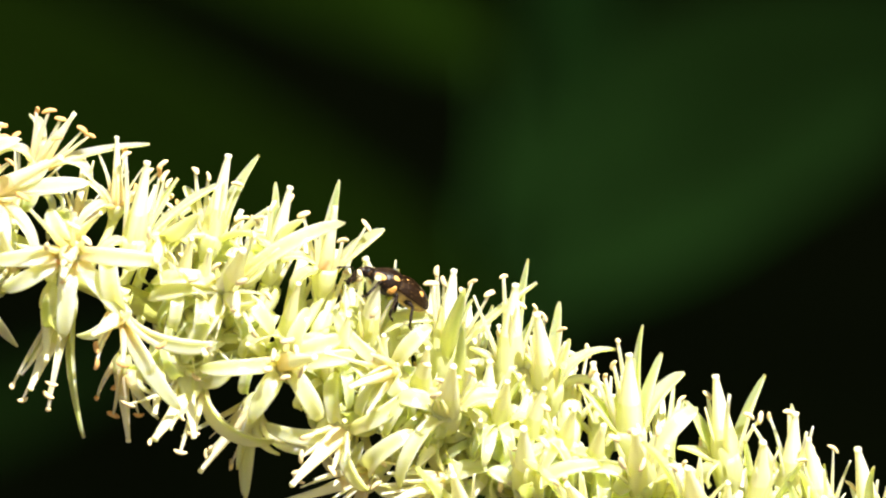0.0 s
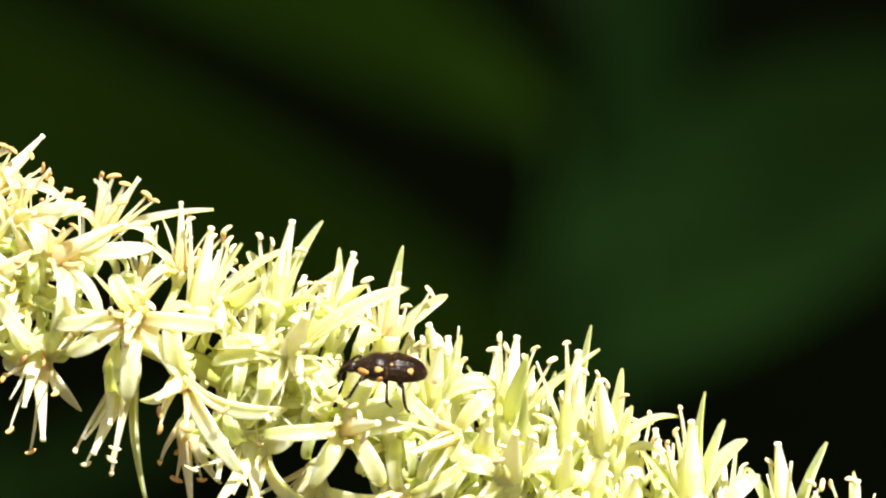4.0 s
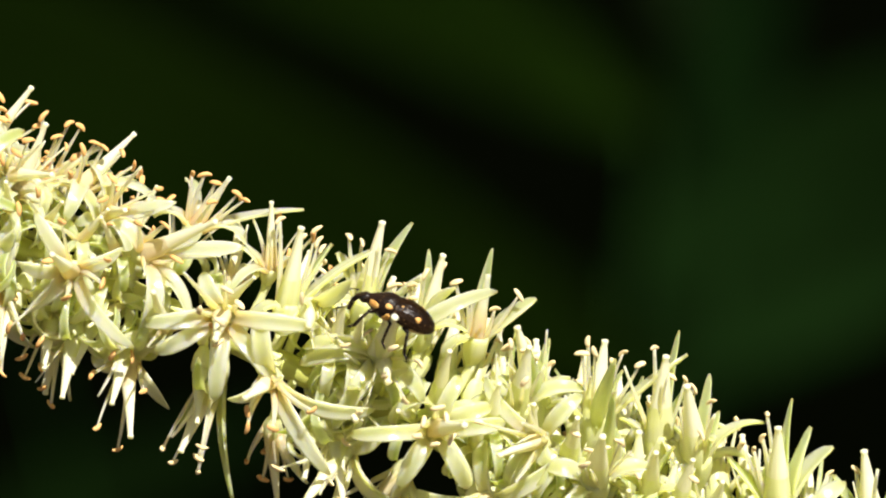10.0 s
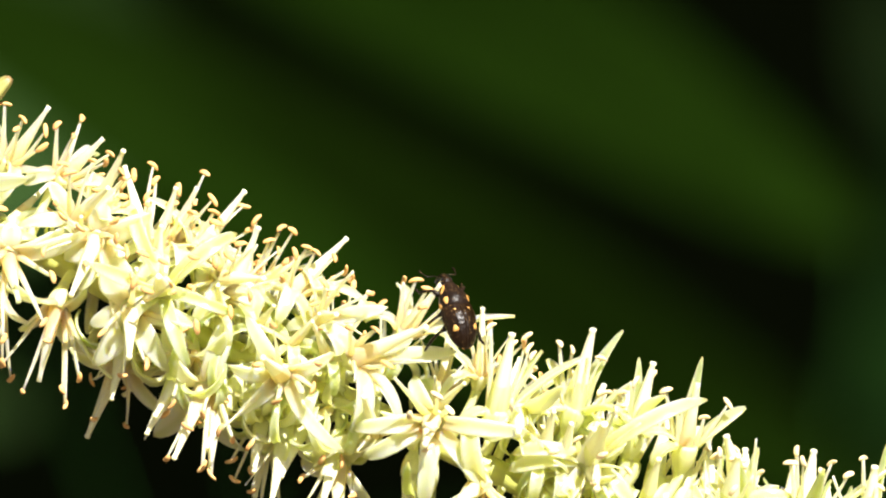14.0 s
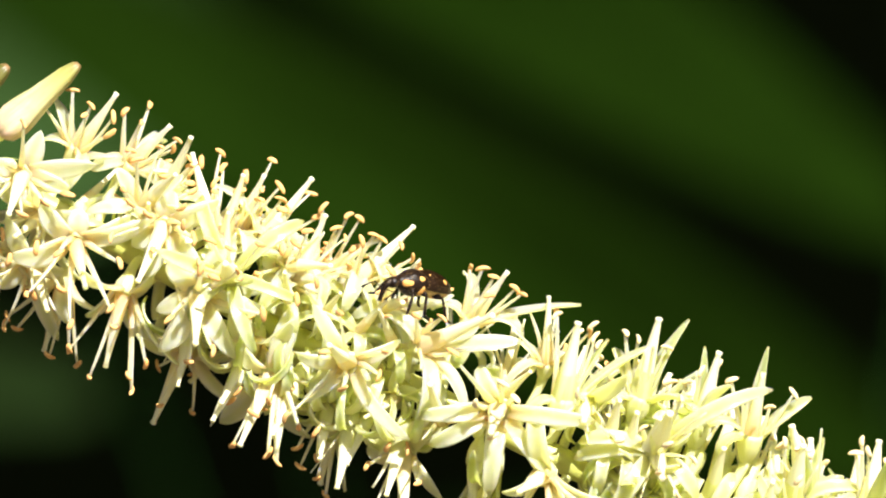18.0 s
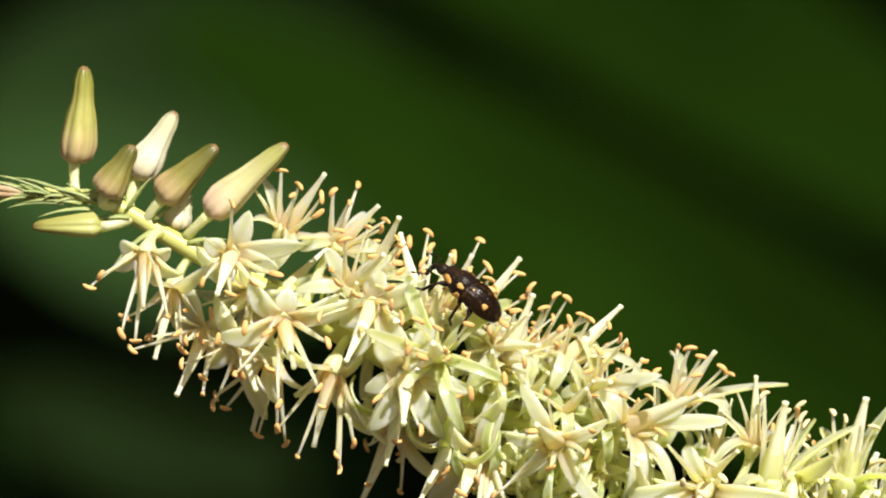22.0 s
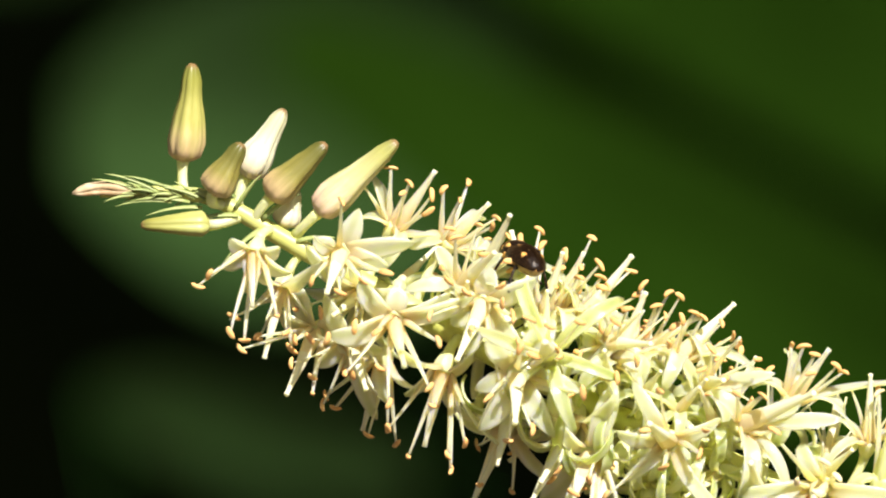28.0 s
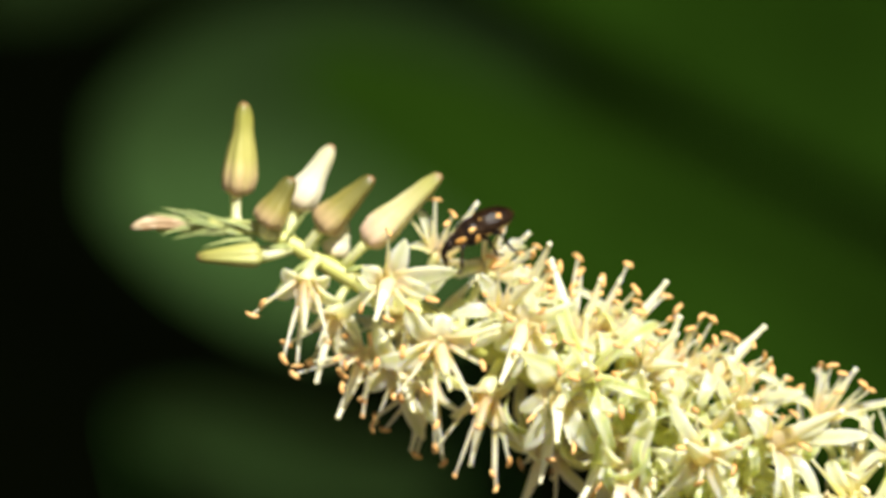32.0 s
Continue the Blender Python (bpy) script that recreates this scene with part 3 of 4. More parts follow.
bloom((-20.19, -0.16, 9.00), (0.44, -0.35, 0.50), (-22.12, 5.32), 'open', 1.00, 23, tips=[(-18.47, 7.62), (-22.36, 8.67), (-17.39, 8.72)], stamens=[(-20.50, 11.92), (-19.60, 11.34), (-17.56, 10.37), (-20.14, 9.75)], style=(-17.96, 11.20))
bloom((-18.42, -0.13, 7.27), (0.47, -0.35, 0.50), (-20.02, 4.22), 'open', 1.00, 30, tips=[(-18.52, 9.39), (-20.60, 5.32)], stamens=[(-17.02, 9.45), (-16.24, 9.21), (-16.86, 8.96), (-16.70, 7.58), (-19.76, 6.89)])
bloom((-20.43, -1.66, 2.00), (-0.32, -0.24, -0.92), (-19.43, 3.91), 'open', 1.00, 50, tips=[(-18.73, 3.58), (-22.49, 0.58), (-17.27, -2.10)], stamens=[(-23.35, -1.23), (-22.24, -2.77), (-20.87, 0.04), (-19.90, -3.49), (-19.14, -2.02), (-20.06, -2.66)], style=(-21.35, -2.24))
bloom((-18.19, -2.82, 5.61), (-0.12, -0.93, -0.35), (-19.16, 3.77), 'open', 1.05, 8, tips=[(-15.19, 7.04), (-15.67, 2.46), (-19.99, 4.50), (-17.69, 7.54), (-19.10, 2.73)], stamens=[(-18.74, 4.29), (-16.51, 4.94), (-20.01, 6.83)])
bloom((-19.50, -1.60, 6.60), (0.15, -0.80, 0.50), (-20.20, 4.30), 'open', 0.95, 77, tips=[(-17.20, 8.40), (-22.60, 6.30), (-20.90, 8.80), (-18.90, 4.60)])
bloom((-15.61, 0.53, 5.56), (0.11, 0.40, 0.91), (-17.11, 2.69), 'open', 1.00, 55, stamens=[(-15.24, 9.77), (-15.09, 8.96), (-15.45, 6.81)])
bloom((-15.02, -0.52, 5.02), (0.30, -0.35, 0.46), (-16.42, 2.33), 'open', 0.95, 3)
bloom((-16.29, -3.48, 1.83), (0.11, -0.98, -0.18), (-16.11, 2.17), 'open', 1.10, 9, tips=[(-18.55, 0.94), (-17.93, 3.80), (-14.17, -1.66), (-14.86, 5.02), (-12.42, 0.94), (-18.37, -1.30)], stamens=[(-17.77, 0.48), (-15.35, -1.21), (-12.61, 0.81), (-14.06, 3.16), (-16.65, -1.84)])
bloom((-14.20, -0.16, 5.56), (0.35, -0.35, 0.71), (-16.01, 2.11), 'open', 1.00, 55, tips=[(-16.70, 5.24)], stamens=[(-13.74, 8.43), (-14.11, 7.65), (-12.96, 7.13), (-11.87, 7.88)], style=(-12.73, 8.56))
bloom((-16.97, 0.38, -1.07), (-0.33, 0.50, -0.80), (-15.45, 1.82), 'open', 1.00, 58, tips=[(-14.95, -1.36), (-13.67, -4.30)], stamens=[(-17.88, -2.94), (-16.62, -4.64), (-14.92, -3.88)])
bloom((-14.51, -3.21, 2.91), (-0.07, -0.97, 0.22), (-15.16, 1.67), 'half', 1.00, 21)
bloom((-12.95, -0.00, 4.72), (0.54, -0.35, 0.49), (-14.68, 1.42), 'open', 1.00, 57, tips=[(-9.98, 4.79)], stamens=[(-11.80, 7.19), (-11.39, 6.66), (-11.08, 5.54), (-9.68, 6.26)])
bloom((-11.54, -1.06, 3.54), (0.18, -0.98, 0.11), (-13.09, 0.58), 'open', 1.00, 55, tips=[(-14.03, 1.97), (-8.98, 1.98), (-9.67, 4.48), (-12.79, 3.85)])
bloom((-13.09, -0.67, -0.56), (-0.13, -0.31, -0.94), (-12.62, 0.34), 'open', 1.00, 39, stamens=[(-12.74, -4.35), (-13.41, 0.68), (-14.45, -4.00)])
bloom((-10.95, -0.88, 2.57), (0.28, -0.35, 0.44), (-11.98, 0.06), 'open', 1.00, 50)
bloom((-12.15, -2.09, -2.40), (-0.22, -0.53, -0.82), (-11.26, -0.24), 'open', 1.05, 50, tips=[(-10.85, 1.36), (-13.71, -0.99)], stamens=[(-14.26, -6.40), (-12.27, -3.96), (-12.29, -6.83), (-11.79, -7.27), (-10.61, -5.39), (-13.14, -4.65)])
bloom((-9.51, 0.11, 3.17), (0.29, -0.35, 0.68), (-10.96, -0.36), 'open', 1.00, 40, stamens=[(-8.74, 5.64), (-8.05, 6.36), (-7.43, 6.17), (-9.26, 4.17)], style=(-6.39, 5.05))
bloom((-7.54, -0.22, 2.77), (0.43, -0.35, 0.71), (-9.13, -1.11), 'open', 1.00, 36, tips=[(-3.11, 1.85), (-9.66, 2.30)], stamens=[(-6.61, 5.27), (-6.18, 5.05), (-5.14, 4.74), (-4.52, 4.03), (-4.20, 3.62)])
bloom((-7.94, -3.50, -1.76), (-0.05, -0.97, -0.23), (-7.88, -1.62), 'open', 1.10, 44, tips=[(-10.84, -1.30), (-4.49, -5.96), (-9.91, 1.42), (-5.13, -0.50), (-10.43, -3.95)], stamens=[(-9.19, -1.20), (-8.21, -3.20), (-5.91, -1.13), (-6.22, -2.44)])
bloom((-8.55, 0.51, -3.95), (-0.19, -0.24, -0.95), (-7.64, -1.72), 'open', 1.05, 3, tips=[(-10.34, -3.17), (-5.58, -5.03), (-8.07, -8.94)], stamens=[(-10.57, -7.57), (-9.63, -8.20), (-9.13, -9.13), (-10.73, -6.51)])
bloom((-5.91, -0.44, 1.37), (0.43, -0.82, 0.36), (-7.25, -1.88), 'open', 1.00, 21, tips=[(-2.17, 2.00), (-7.79, 0.74)])
bloom((-3.88, -2.64, -0.81), (0.47, -0.86, 0.19), (-4.86, -2.89), 'open', 1.15, 38, tips=[(-4.33, -5.43), (1.58, -0.48), (-0.76, 0.35), (-1.46, -5.11), (-5.91, 0.90)], stamens=[(-2.79, 0.75), (-2.16, -1.12)])
bloom((-4.80, -0.44, -6.75), (-0.06, -0.80, -0.59), (-3.32, -3.62), 'open', 1.10, 0, tips=[(-2.61, -9.39), (-7.46, -4.88), (-6.83, -6.44)], stamens=[(-5.74, -6.44), (-4.64, -6.49), (-6.83, -7.44), (-4.01, -8.37)])
bloom((-1.23, -0.22, 0.60), (0.39, -0.35, 0.63), (-3.24, -3.65), 'open', 1.00, 52, tips=[(-3.42, 1.22), (1.65, -0.33), (4.86, 1.59)], stamens=[(-1.30, 3.51), (-0.61, 3.51), (0.01, 3.07), (1.20, 2.42), (1.58, 2.11)], style=(0.80, 3.38))
bloom((-2.88, -1.68, -4.93), (0.28, -0.90, 0.34), (-2.45, -4.02), 'open', 1.05, 9)
bloom((0.35, -3.35, -4.23), (-0.05, -1.00, 0.06), (-0.09, -5.14), 'open', 1.25, 42, tips=[(3.32, -7.81), (5.66, -4.84), (-3.39, -6.27), (-4.02, -4.62), (-0.11, -8.92), (-0.75, -1.89)], stamens=[(0.10, -5.70), (-0.90, -3.92), (1.28, -3.61)])
bloom((-0.14, -1.01, -7.78), (-0.33, -0.24, -0.91), (0.89, -5.60), 'half', 1.10, 30, tips=[(0.89, -14.49), (-2.12, -10.23), (-1.41, -8.85)], stamens=[(-2.96, -11.52), (-2.42, -12.28), (-1.01, -12.06), (-1.03, -12.83)])
bloom((2.98, -0.16, -1.73), (0.13, -0.35, 0.56), (1.10, -5.70), 'open', 0.90, 59, tips=[(1.43, -0.47), (4.69, -1.44)])
bloom((3.83, -1.00, -3.83), (0.18, -0.24, 0.95), (2.60, -6.42), 'half', 1.05, 9, tips=[(6.39, -0.31), (9.03, -0.58), (7.33, -4.28), (2.10, -4.57)], stamens=[(3.53, 1.00), (5.51, 0.43), (5.65, -0.20), (4.75, 0.01)])
bloom((2.97, -3.31, -7.85), (-0.12, -0.86, -0.50), (3.45, -6.82), 'open', 1.15, 53, tips=[(8.69, -9.37), (6.21, -12.96), (0.61, -8.80)], stamens=[(1.86, -8.45), (1.69, -9.44), (1.67, -10.37), (3.07, -10.40)])
bloom((5.14, -1.09, -3.94), (-0.00, -0.96, -0.29), (3.71, -6.94), 'half', 1.00, 48, tips=[(6.67, -6.44), (3.25, -5.16)])
bloom((3.06, 0.27, -10.65), (-0.12, 0.50, -0.65), (4.61, -7.37), 'open', 1.00, 8, tips=[(3.98, -11.14), (5.02, -13.56)], stamens=[(1.69, -12.33), (2.54, -13.28), (3.05, -12.70), (3.97, -13.32)])
bloom((8.19, -0.16, -3.61), (0.27, -0.35, 0.89), (6.37, -8.15), 'half', 1.05, 38, tips=[(10.87, 0.84), (6.69, -0.78), (5.83, -4.87)], stamens=[(7.33, 0.08), (8.04, -0.25), (8.88, -0.51), (9.65, -0.72)])
bloom((6.70, -1.05, -7.93), (0.14, -0.35, -0.22), (6.57, -8.24), 'half', 1.00, 25)
bloom((9.06, -2.34, -6.43), (0.23, -0.90, 0.37), (8.09, -8.84), 'half', 1.15, 38, tips=[(15.45, -2.99), (4.60, -6.95), (4.81, -6.02), (11.11, -5.23), (6.39, -10.41), (11.34, -9.03)], stamens=[(9.56, -4.88), (8.31, -5.17)])
bloom((9.16, -2.11, -6.47), (0.07, -0.95, -0.29), (8.20, -8.88), 'half', 1.00, 12, tips=[(6.36, -6.13), (10.73, -5.24), (7.58, -8.95)])
bloom((7.08, -0.90, -11.67), (-0.38, -0.66, -0.65), (8.20, -8.88), 'half', 1.10, 49, tips=[(5.27, -13.56), (11.37, -14.87), (9.30, -9.92), (4.80, -9.29)], stamens=[(4.53, -14.73), (6.16, -15.32), (6.90, -14.34), (6.27, -13.36)])
bloom((11.43, -0.00, -4.92), (0.16, -0.35, 0.83), (9.46, -9.39), 'half', 1.00, 56, tips=[(11.74, -0.64), (13.91, -5.29)], stamens=[(12.49, -1.65), (11.55, -2.00), (10.85, -2.61), (10.84, -3.36), (12.25, -2.95)])
bloom((10.16, 0.61, -12.98), (-0.52, 0.50, -0.60), (11.49, -10.46), 'open', 1.00, 2, tips=[(11.66, -15.69), (9.74, -18.10), (9.31, -16.45), (15.10, -14.89)], stamens=[(7.62, -15.57), (8.09, -15.27)])
bloom((14.37, -0.11, -5.61), (0.16, -0.35, 0.79), (11.74, -10.59), 'half', 1.05, 2, tips=[(15.25, -0.59), (17.68, -3.38), (12.63, -6.82)], stamens=[(13.22, -2.47), (14.26, -3.12), (13.82, -3.54), (15.36, -3.95), (16.69, -3.17)], style=(15.00, -2.04))
bloom((11.99, -3.50, -10.53), (-0.02, -1.00, 0.06), (11.91, -10.68), 'open', 1.25, 46, tips=[(7.32, -10.74), (13.39, -7.61), (15.06, -9.29), (15.82, -10.15), (9.99, -13.76), (13.72, -13.74)], stamens=[(10.99, -10.82), (12.85, -11.02), (11.91, -11.31), (11.31, -10.05), (12.56, -9.92), (12.11, -9.29)])
bloom((16.62, -1.00, -9.39), (0.06, -0.65, 0.76), (15.43, -12.43), 'cup', 1.05, 32, tips=[(18.40, -5.82), (20.24, -8.47), (13.82, -9.48), (15.24, -8.12)], stamens=[(16.87, -6.28), (17.55, -6.61)])
bloom((14.95, -2.25, -14.48), (-0.37, -0.86, -0.35), (15.71, -12.54), 'open', 1.20, 58, tips=[(14.77, -11.15), (18.92, -12.05), (10.86, -13.87), (16.44, -17.66)], stamens=[(12.75, -15.71), (12.58, -16.52), (13.08, -14.60), (14.44, -16.53), (12.57, -16.95)])
bloom((17.61, -0.22, -8.89), (-0.11, -0.35, 0.69), (16.12, -12.70), 'cup', 1.05, 23, tips=[(18.38, -5.58), (19.54, -7.76), (15.57, -7.65)], stamens=[(16.76, -6.08), (17.38, -6.27), (16.04, -6.15)])
bloom((17.82, -2.81, -11.13), (-0.33, -0.94, 0.11), (17.06, -13.07), 'open', 1.10, 32, tips=[(16.22, -13.18), (20.05, -8.69), (18.10, -12.53)])
bloom((16.46, -0.00, -16.85), (-0.53, -0.35, -0.22), (17.81, -13.37), 'open', 1.10, 23)
bloom((20.80, -0.16, -10.10), (0.08, -0.35, 0.89), (19.30, -13.94), 'cup', 1.10, 40, tips=[(22.44, -7.34), (26.01, -6.48), (18.17, -9.48)], stamens=[(20.49, -5.74), (22.43, -6.40), (21.83, -6.89), (23.35, -7.05), (20.16, -6.42)])
bloom((20.82, -3.33, -13.37), (-0.04, -0.84, 0.54), (20.43, -14.38), 'cup', 1.15, 51, tips=[(23.85, -12.72), (18.12, -17.57), (18.10, -12.69)], stamens=[(20.45, -11.71), (21.23, -11.57), (22.05, -11.25)])
bloom((20.49, -0.92, -17.25), (-0.39, -0.35, 0.01), (21.45, -14.78), 'open', 1.10, 45, tips=[(17.70, -16.81), (23.61, -16.63)])
bloom((24.35, -0.11, -11.11), (0.05, -0.35, 0.92), (22.71, -15.27), 'cup', 1.10, 42, tips=[(25.57, -5.17), (22.26, -9.98), (24.93, -13.36), (25.97, -8.35)], stamens=[(24.15, -6.13), (25.05, -7.70), (25.85, -7.91)])
bloom((23.04, -0.00, -14.50), (0.08, -0.35, 0.55), (22.71, -15.27), 'cup', 1.05, 28)
bloom((21.99, -0.44, -19.77), (-0.19, -0.83, 0.53), (23.94, -15.89), 'cup', 1.10, 48)
bloom((26.44, -0.27, -12.40), (-0.00, -0.62, 0.79), (24.54, -16.19), 'cup', 1.15, 45, tips=[(27.23, -7.57), (30.28, -10.27), (25.52, -14.62), (27.74, -9.63)], stamens=[(26.28, -8.35), (25.82, -9.59)])
bloom((25.15, -3.34, -17.66), (-0.04, -0.80, 0.60), (25.61, -16.73), 'cup', 1.15, 33, tips=[(27.07, -15.09), (29.27, -16.57), (22.99, -16.68)], stamens=[(24.57, -15.53), (25.07, -15.23)])
bloom((28.22, -2.66, -19.28), (-0.19, -0.83, 0.53), (28.72, -18.29), 'cup', 1.10, 17)
bloom((31.05, -0.05, -14.99), (-0.09, -0.35, 0.91), (29.28, -18.57), 'cup', 1.15, 3, tips=[(31.80, -8.94), (32.83, -10.52), (34.05, -11.63), (31.27, -10.79), (28.19, -12.19), (29.70, -15.58)], stamens=[(28.95, -11.52), (29.63, -11.78), (30.35, -9.81), (30.11, -11.11)])
bloom((31.37, -2.94, -17.48), (-0.13, -0.79, 0.60), (30.53, -19.18), 'cup', 1.15, 50, tips=[(28.27, -16.86), (34.54, -17.61), (34.56, -13.57), (29.96, -18.14)], stamens=[(29.87, -15.02), (30.81, -14.67)])
bloom((34.45, -3.00, -19.10), (-0.11, -0.77, 0.63), (33.65, -20.72), 'cup', 1.15, 15)
bloom((36.21, -0.11, -16.50), (-0.13, -0.35, 0.73), (34.03, -20.91), 'cup', 1.15, 51, tips=[(35.99, -12.36), (38.49, -11.85), (34.07, -13.19), (33.58, -15.73), (35.34, -17.94)], stamens=[(35.26, -12.90), (35.80, -14.06), (37.51, -14.07), (38.13, -14.18)])
bloom((37.86, -1.04, -19.18), (0.05, -0.75, 0.66), (36.43, -22.09), 'cup', 1.10, 31)
bloom((39.75, -0.11, -18.28), (-0.03, -0.35, 0.82), (37.59, -22.66), 'cup', 1.15, 34, tips=[(39.92, -13.47), (40.73, -15.97), (39.06, -15.84), (41.34, -16.64), (38.13, -15.51)], stamens=[(39.69, -13.93)])
bloom((40.62, -2.49, -21.41), (0.08, -0.80, 0.59), (39.53, -23.62), 'cup', 1.10, 17)
bloom((41.74, -0.11, -19.73), (-0.10, -0.35, 0.76), (39.76, -23.74), 'cup', 1.10, 57, tips=[(41.65, -16.83), (42.30, -18.40)], stamens=[(41.02, -17.07)])
bloom((44.22, -0.00, -20.25), (-0.10, -0.35, 0.56), (41.96, -24.82), 'cup', 1.10, 50, tips=[(43.43, -17.74), (43.87, -17.63)], stamens=[(43.05, -18.04)])

# flowers round the far side of the stem and close to it, between the others
for i in range(104):
    s = ((i + 0.5) / 104) ** 0.8 * (len(AXIS) - 1)
    x, z = on_axis(s)
    a = radians((i * 137.5) % 360)
    side = Vector((0.46 * math.cos(a), math.sin(a), 0.89 * math.cos(a)))
    if x < -26:
        continue
    near = side.y < 0.2
    if near and x < -7:
        continue
    c = Vector((x, 0, z)) + side * (1.2 if near else 2.2) * ((0.85 if x > 2 else 0.45) if math.cos(a) > 0.3 else 0.8)
    if open_gap(c.x, c.z, 1.6):
        continue
    bloom((c.x, c.y, c.z), (side.x - 0.2, side.y, side.z), (x, z), "cup" if x > 14 else ("half" if x > 3 else "open"), 0.72 if near or math.cos(a) > 0.3 else 0.85, 300 + i, few=1)

# a second row along the top, behind the first, and one before the stem
for i in range(27):
    s = 2.4 + 7.5 * (i + 0.5) / 27
    x, z = on_axis(s)
    kind = "cup" if x > 14 else ("half" if x > 3 else "open")
    lift = 3.5 if x > 6 else (2.8 if x > -4 else 2.5)
    bloom((x + 0.30 * lift, 1.5, z + lift * 0.9), (0.25 if x < 14 else 0.0, 0.25, 0.9), (x, z), kind, 0.92 if x > -4 else 0.80, 500 + i, few=6 if x < -2 else 0)
    if not open_gap(x + 0.4, z + 1.6, 1.2):
        bloom((x + 0.4, -1.9, z + 1.6), (0.15, -0.75, 0.65), (x, z), kind, 0.85 if x > -4 else 0.75, 540 + i, few=1)

# flowers hanging close under the stem, their green cups to the front
for i in range(14):
    s = 2.65 + 2.6 * (i + 0.5) / 14
    x, z = on_axis(s)
    lean = rng.uniform(-0.45, 0.25)
    if not open_gap(x + lean, z - 2.4, 0.9):
        bloom((x + lean, -0.9 - 0.5 * (i % 2), z - 2.2 - 0.7 * (i % 3)), (lean, -0.35, -0.9), (x - 0.3, z), "half", 0.82, 600 + i, few=1)


def bud_mesh(name, length, wide, material):
    rings, along = [], []
    prof = [(0, 0.30), (0.02, 0.56), (0.06, 0.84), (0.12, 0.98), (0.20, 1.0), (0.29, 0.97), (0.40, 0.87), (0.51, 0.76), (0.62, 0.67), (0.73, 0.59), (0.83, 0.52), (0.91, 0.43), (0.965, 0.31), (1.0, 0.14)]
    uneven = random.Random(int(length * 100))
    for s, r in prof:
        k = r * wide * uneven.uniform(0.95, 1.04)
        rings.append([Vector((math.cos(a) * k * (1 + 0.09 * math.cos(3 * a) - 0.16 * abs(math.sin(3 * a)) ** 9) * MM,
                              (math.sin(a) * k * (1 + 0.09 * math.cos(3 * a) - 0.16 * abs(math.sin(3 * a)) ** 9) + 0.09 * length * s * s - 0.05 * length * s) * MM, s * length * MM)) for a in (2 * math.pi * i / 36 for i in range(36))])
        along += [s] * 36
    v, f = loft(rings)
    return mesh_of(name, v, f, material, along + [0.0, 1.0])


def bud(base, tip, root, y, material=None, label="closed bud, pink at its base and green at its tip", wide=0.98):
    a, b = W(base[0], y, base[1]), W(tip[0], y - 0.4, tip[1])
    d = b - a
    m = spike_inverse @ Matrix.Translation(a) @ along_axis(d)
    ob = part("bud", bud_mesh("bud", d.length / MM, wide, material or BUD), spike, m, label)
    foot = W(root[0], 0, root[1])
    pts = [m.inverted() @ spike_inverse @ p for p in bend(foot, a - d.normalized() * 0.9 * MM, a + d.normalized() * 0.05 * MM, 6)]
    v, f = tube(pts, [0.36 * MM, 0.30 * MM, 0.28 * MM, 0.28 * MM, 0.30 * MM, 0.36 * MM], 8)
    part("pedicel", mesh_of("pedicel", v, f, CUP), ob)


bud((-34.95, 13.35), (-34.35, 18.74), (-34.84, 11.49), 0.4, wide=1.04)
bud((-31.52, 12.55), (-29.35, 16.28), (-31.87, 10.68), 1.4, BUD_PALE, 'pale cream closed bud')
bud((-33.19, 11.51), (-31.54, 14.32), (-32.50, 11.05), -1.1, BUD_BROWN, 'brownish green closed bud')
bud((-30.08, 11.32), (-26.94, 14.37), (-30.93, 10.07), -0.7, BUD_BROWN, 'brownish green closed bud')
bud((-27.42, 10.54), (-23.02, 14.51), (-28.75, 9.22), -1.0, BUD_CREAM, 'closed bud, pink at its base and cream above')
bud((-33.36, 9.86), (-37.15, 9.78), (-31.56, 10.44), -0.6, BUD_GREEN, 'small green closed bud', 0.72)
bud((-29.38, 9.84), (-28.62, 11.87), (-30.31, 9.83), 0.7, BUD_PALE, 'small pale closed bud', 0.8)


def bract(root, tip, wide=0.22, y=0.0, material=None):
    a, c = W(root[0], y, root[1]), W(tip[0], y - 0.3, tip[1])
    mid = (a + c) / 2 + Vector((0, 0, 0.12 * (c - a).length))
    pts = [spike_inverse @ p for p in bend(a, mid, c, 7)]
    v, f = tube(pts, [wide * 0.72 * MM * w for w in (0.9, 1.0, 0.95, 0.8, 0.6, 0.4, 0.1)], 7, 0.35)
    part("bract", mesh_of("bract", v, f, material or BRACT), spike)


# narrow bracts crowded at the growing end
for root, tip in (((-36.9, 11.5), (-39.9, 12.3)), ((-36.0, 11.5), (-39.2, 12.6)), ((-34.9, 11.4), (-38.1, 12.5)), ((-34.2, 11.3), (-36.6, 12.1)),
                  ((-33.8, 10.8), (-36.9, 10.3)), ((-35.5, 11.1), (-38.6, 10.8)), ((-34.5, 11.1), (-37.8, 11.1)), ((-33.6, 11.2), (-36.2, 11.9))):
    bract(root, tip, 0.20, -0.5)
for i in range(34):
    s = i / 33
    x, z = -38.6 + 5.6 * s, 11.6 - 0.2 * s * s
    up = rng.choice((-1, 1, 0.3, -0.3))
    ln = rng.uniform(0.8, 1.7)
    bract((x + 1.0, z + 0.15 * up), (x + 1.0 - ln, z + up * rng.uniform(0.3, 0.75)), rng.uniform(0.12, 0.20), rng.uniform(-0.7, 0.5))
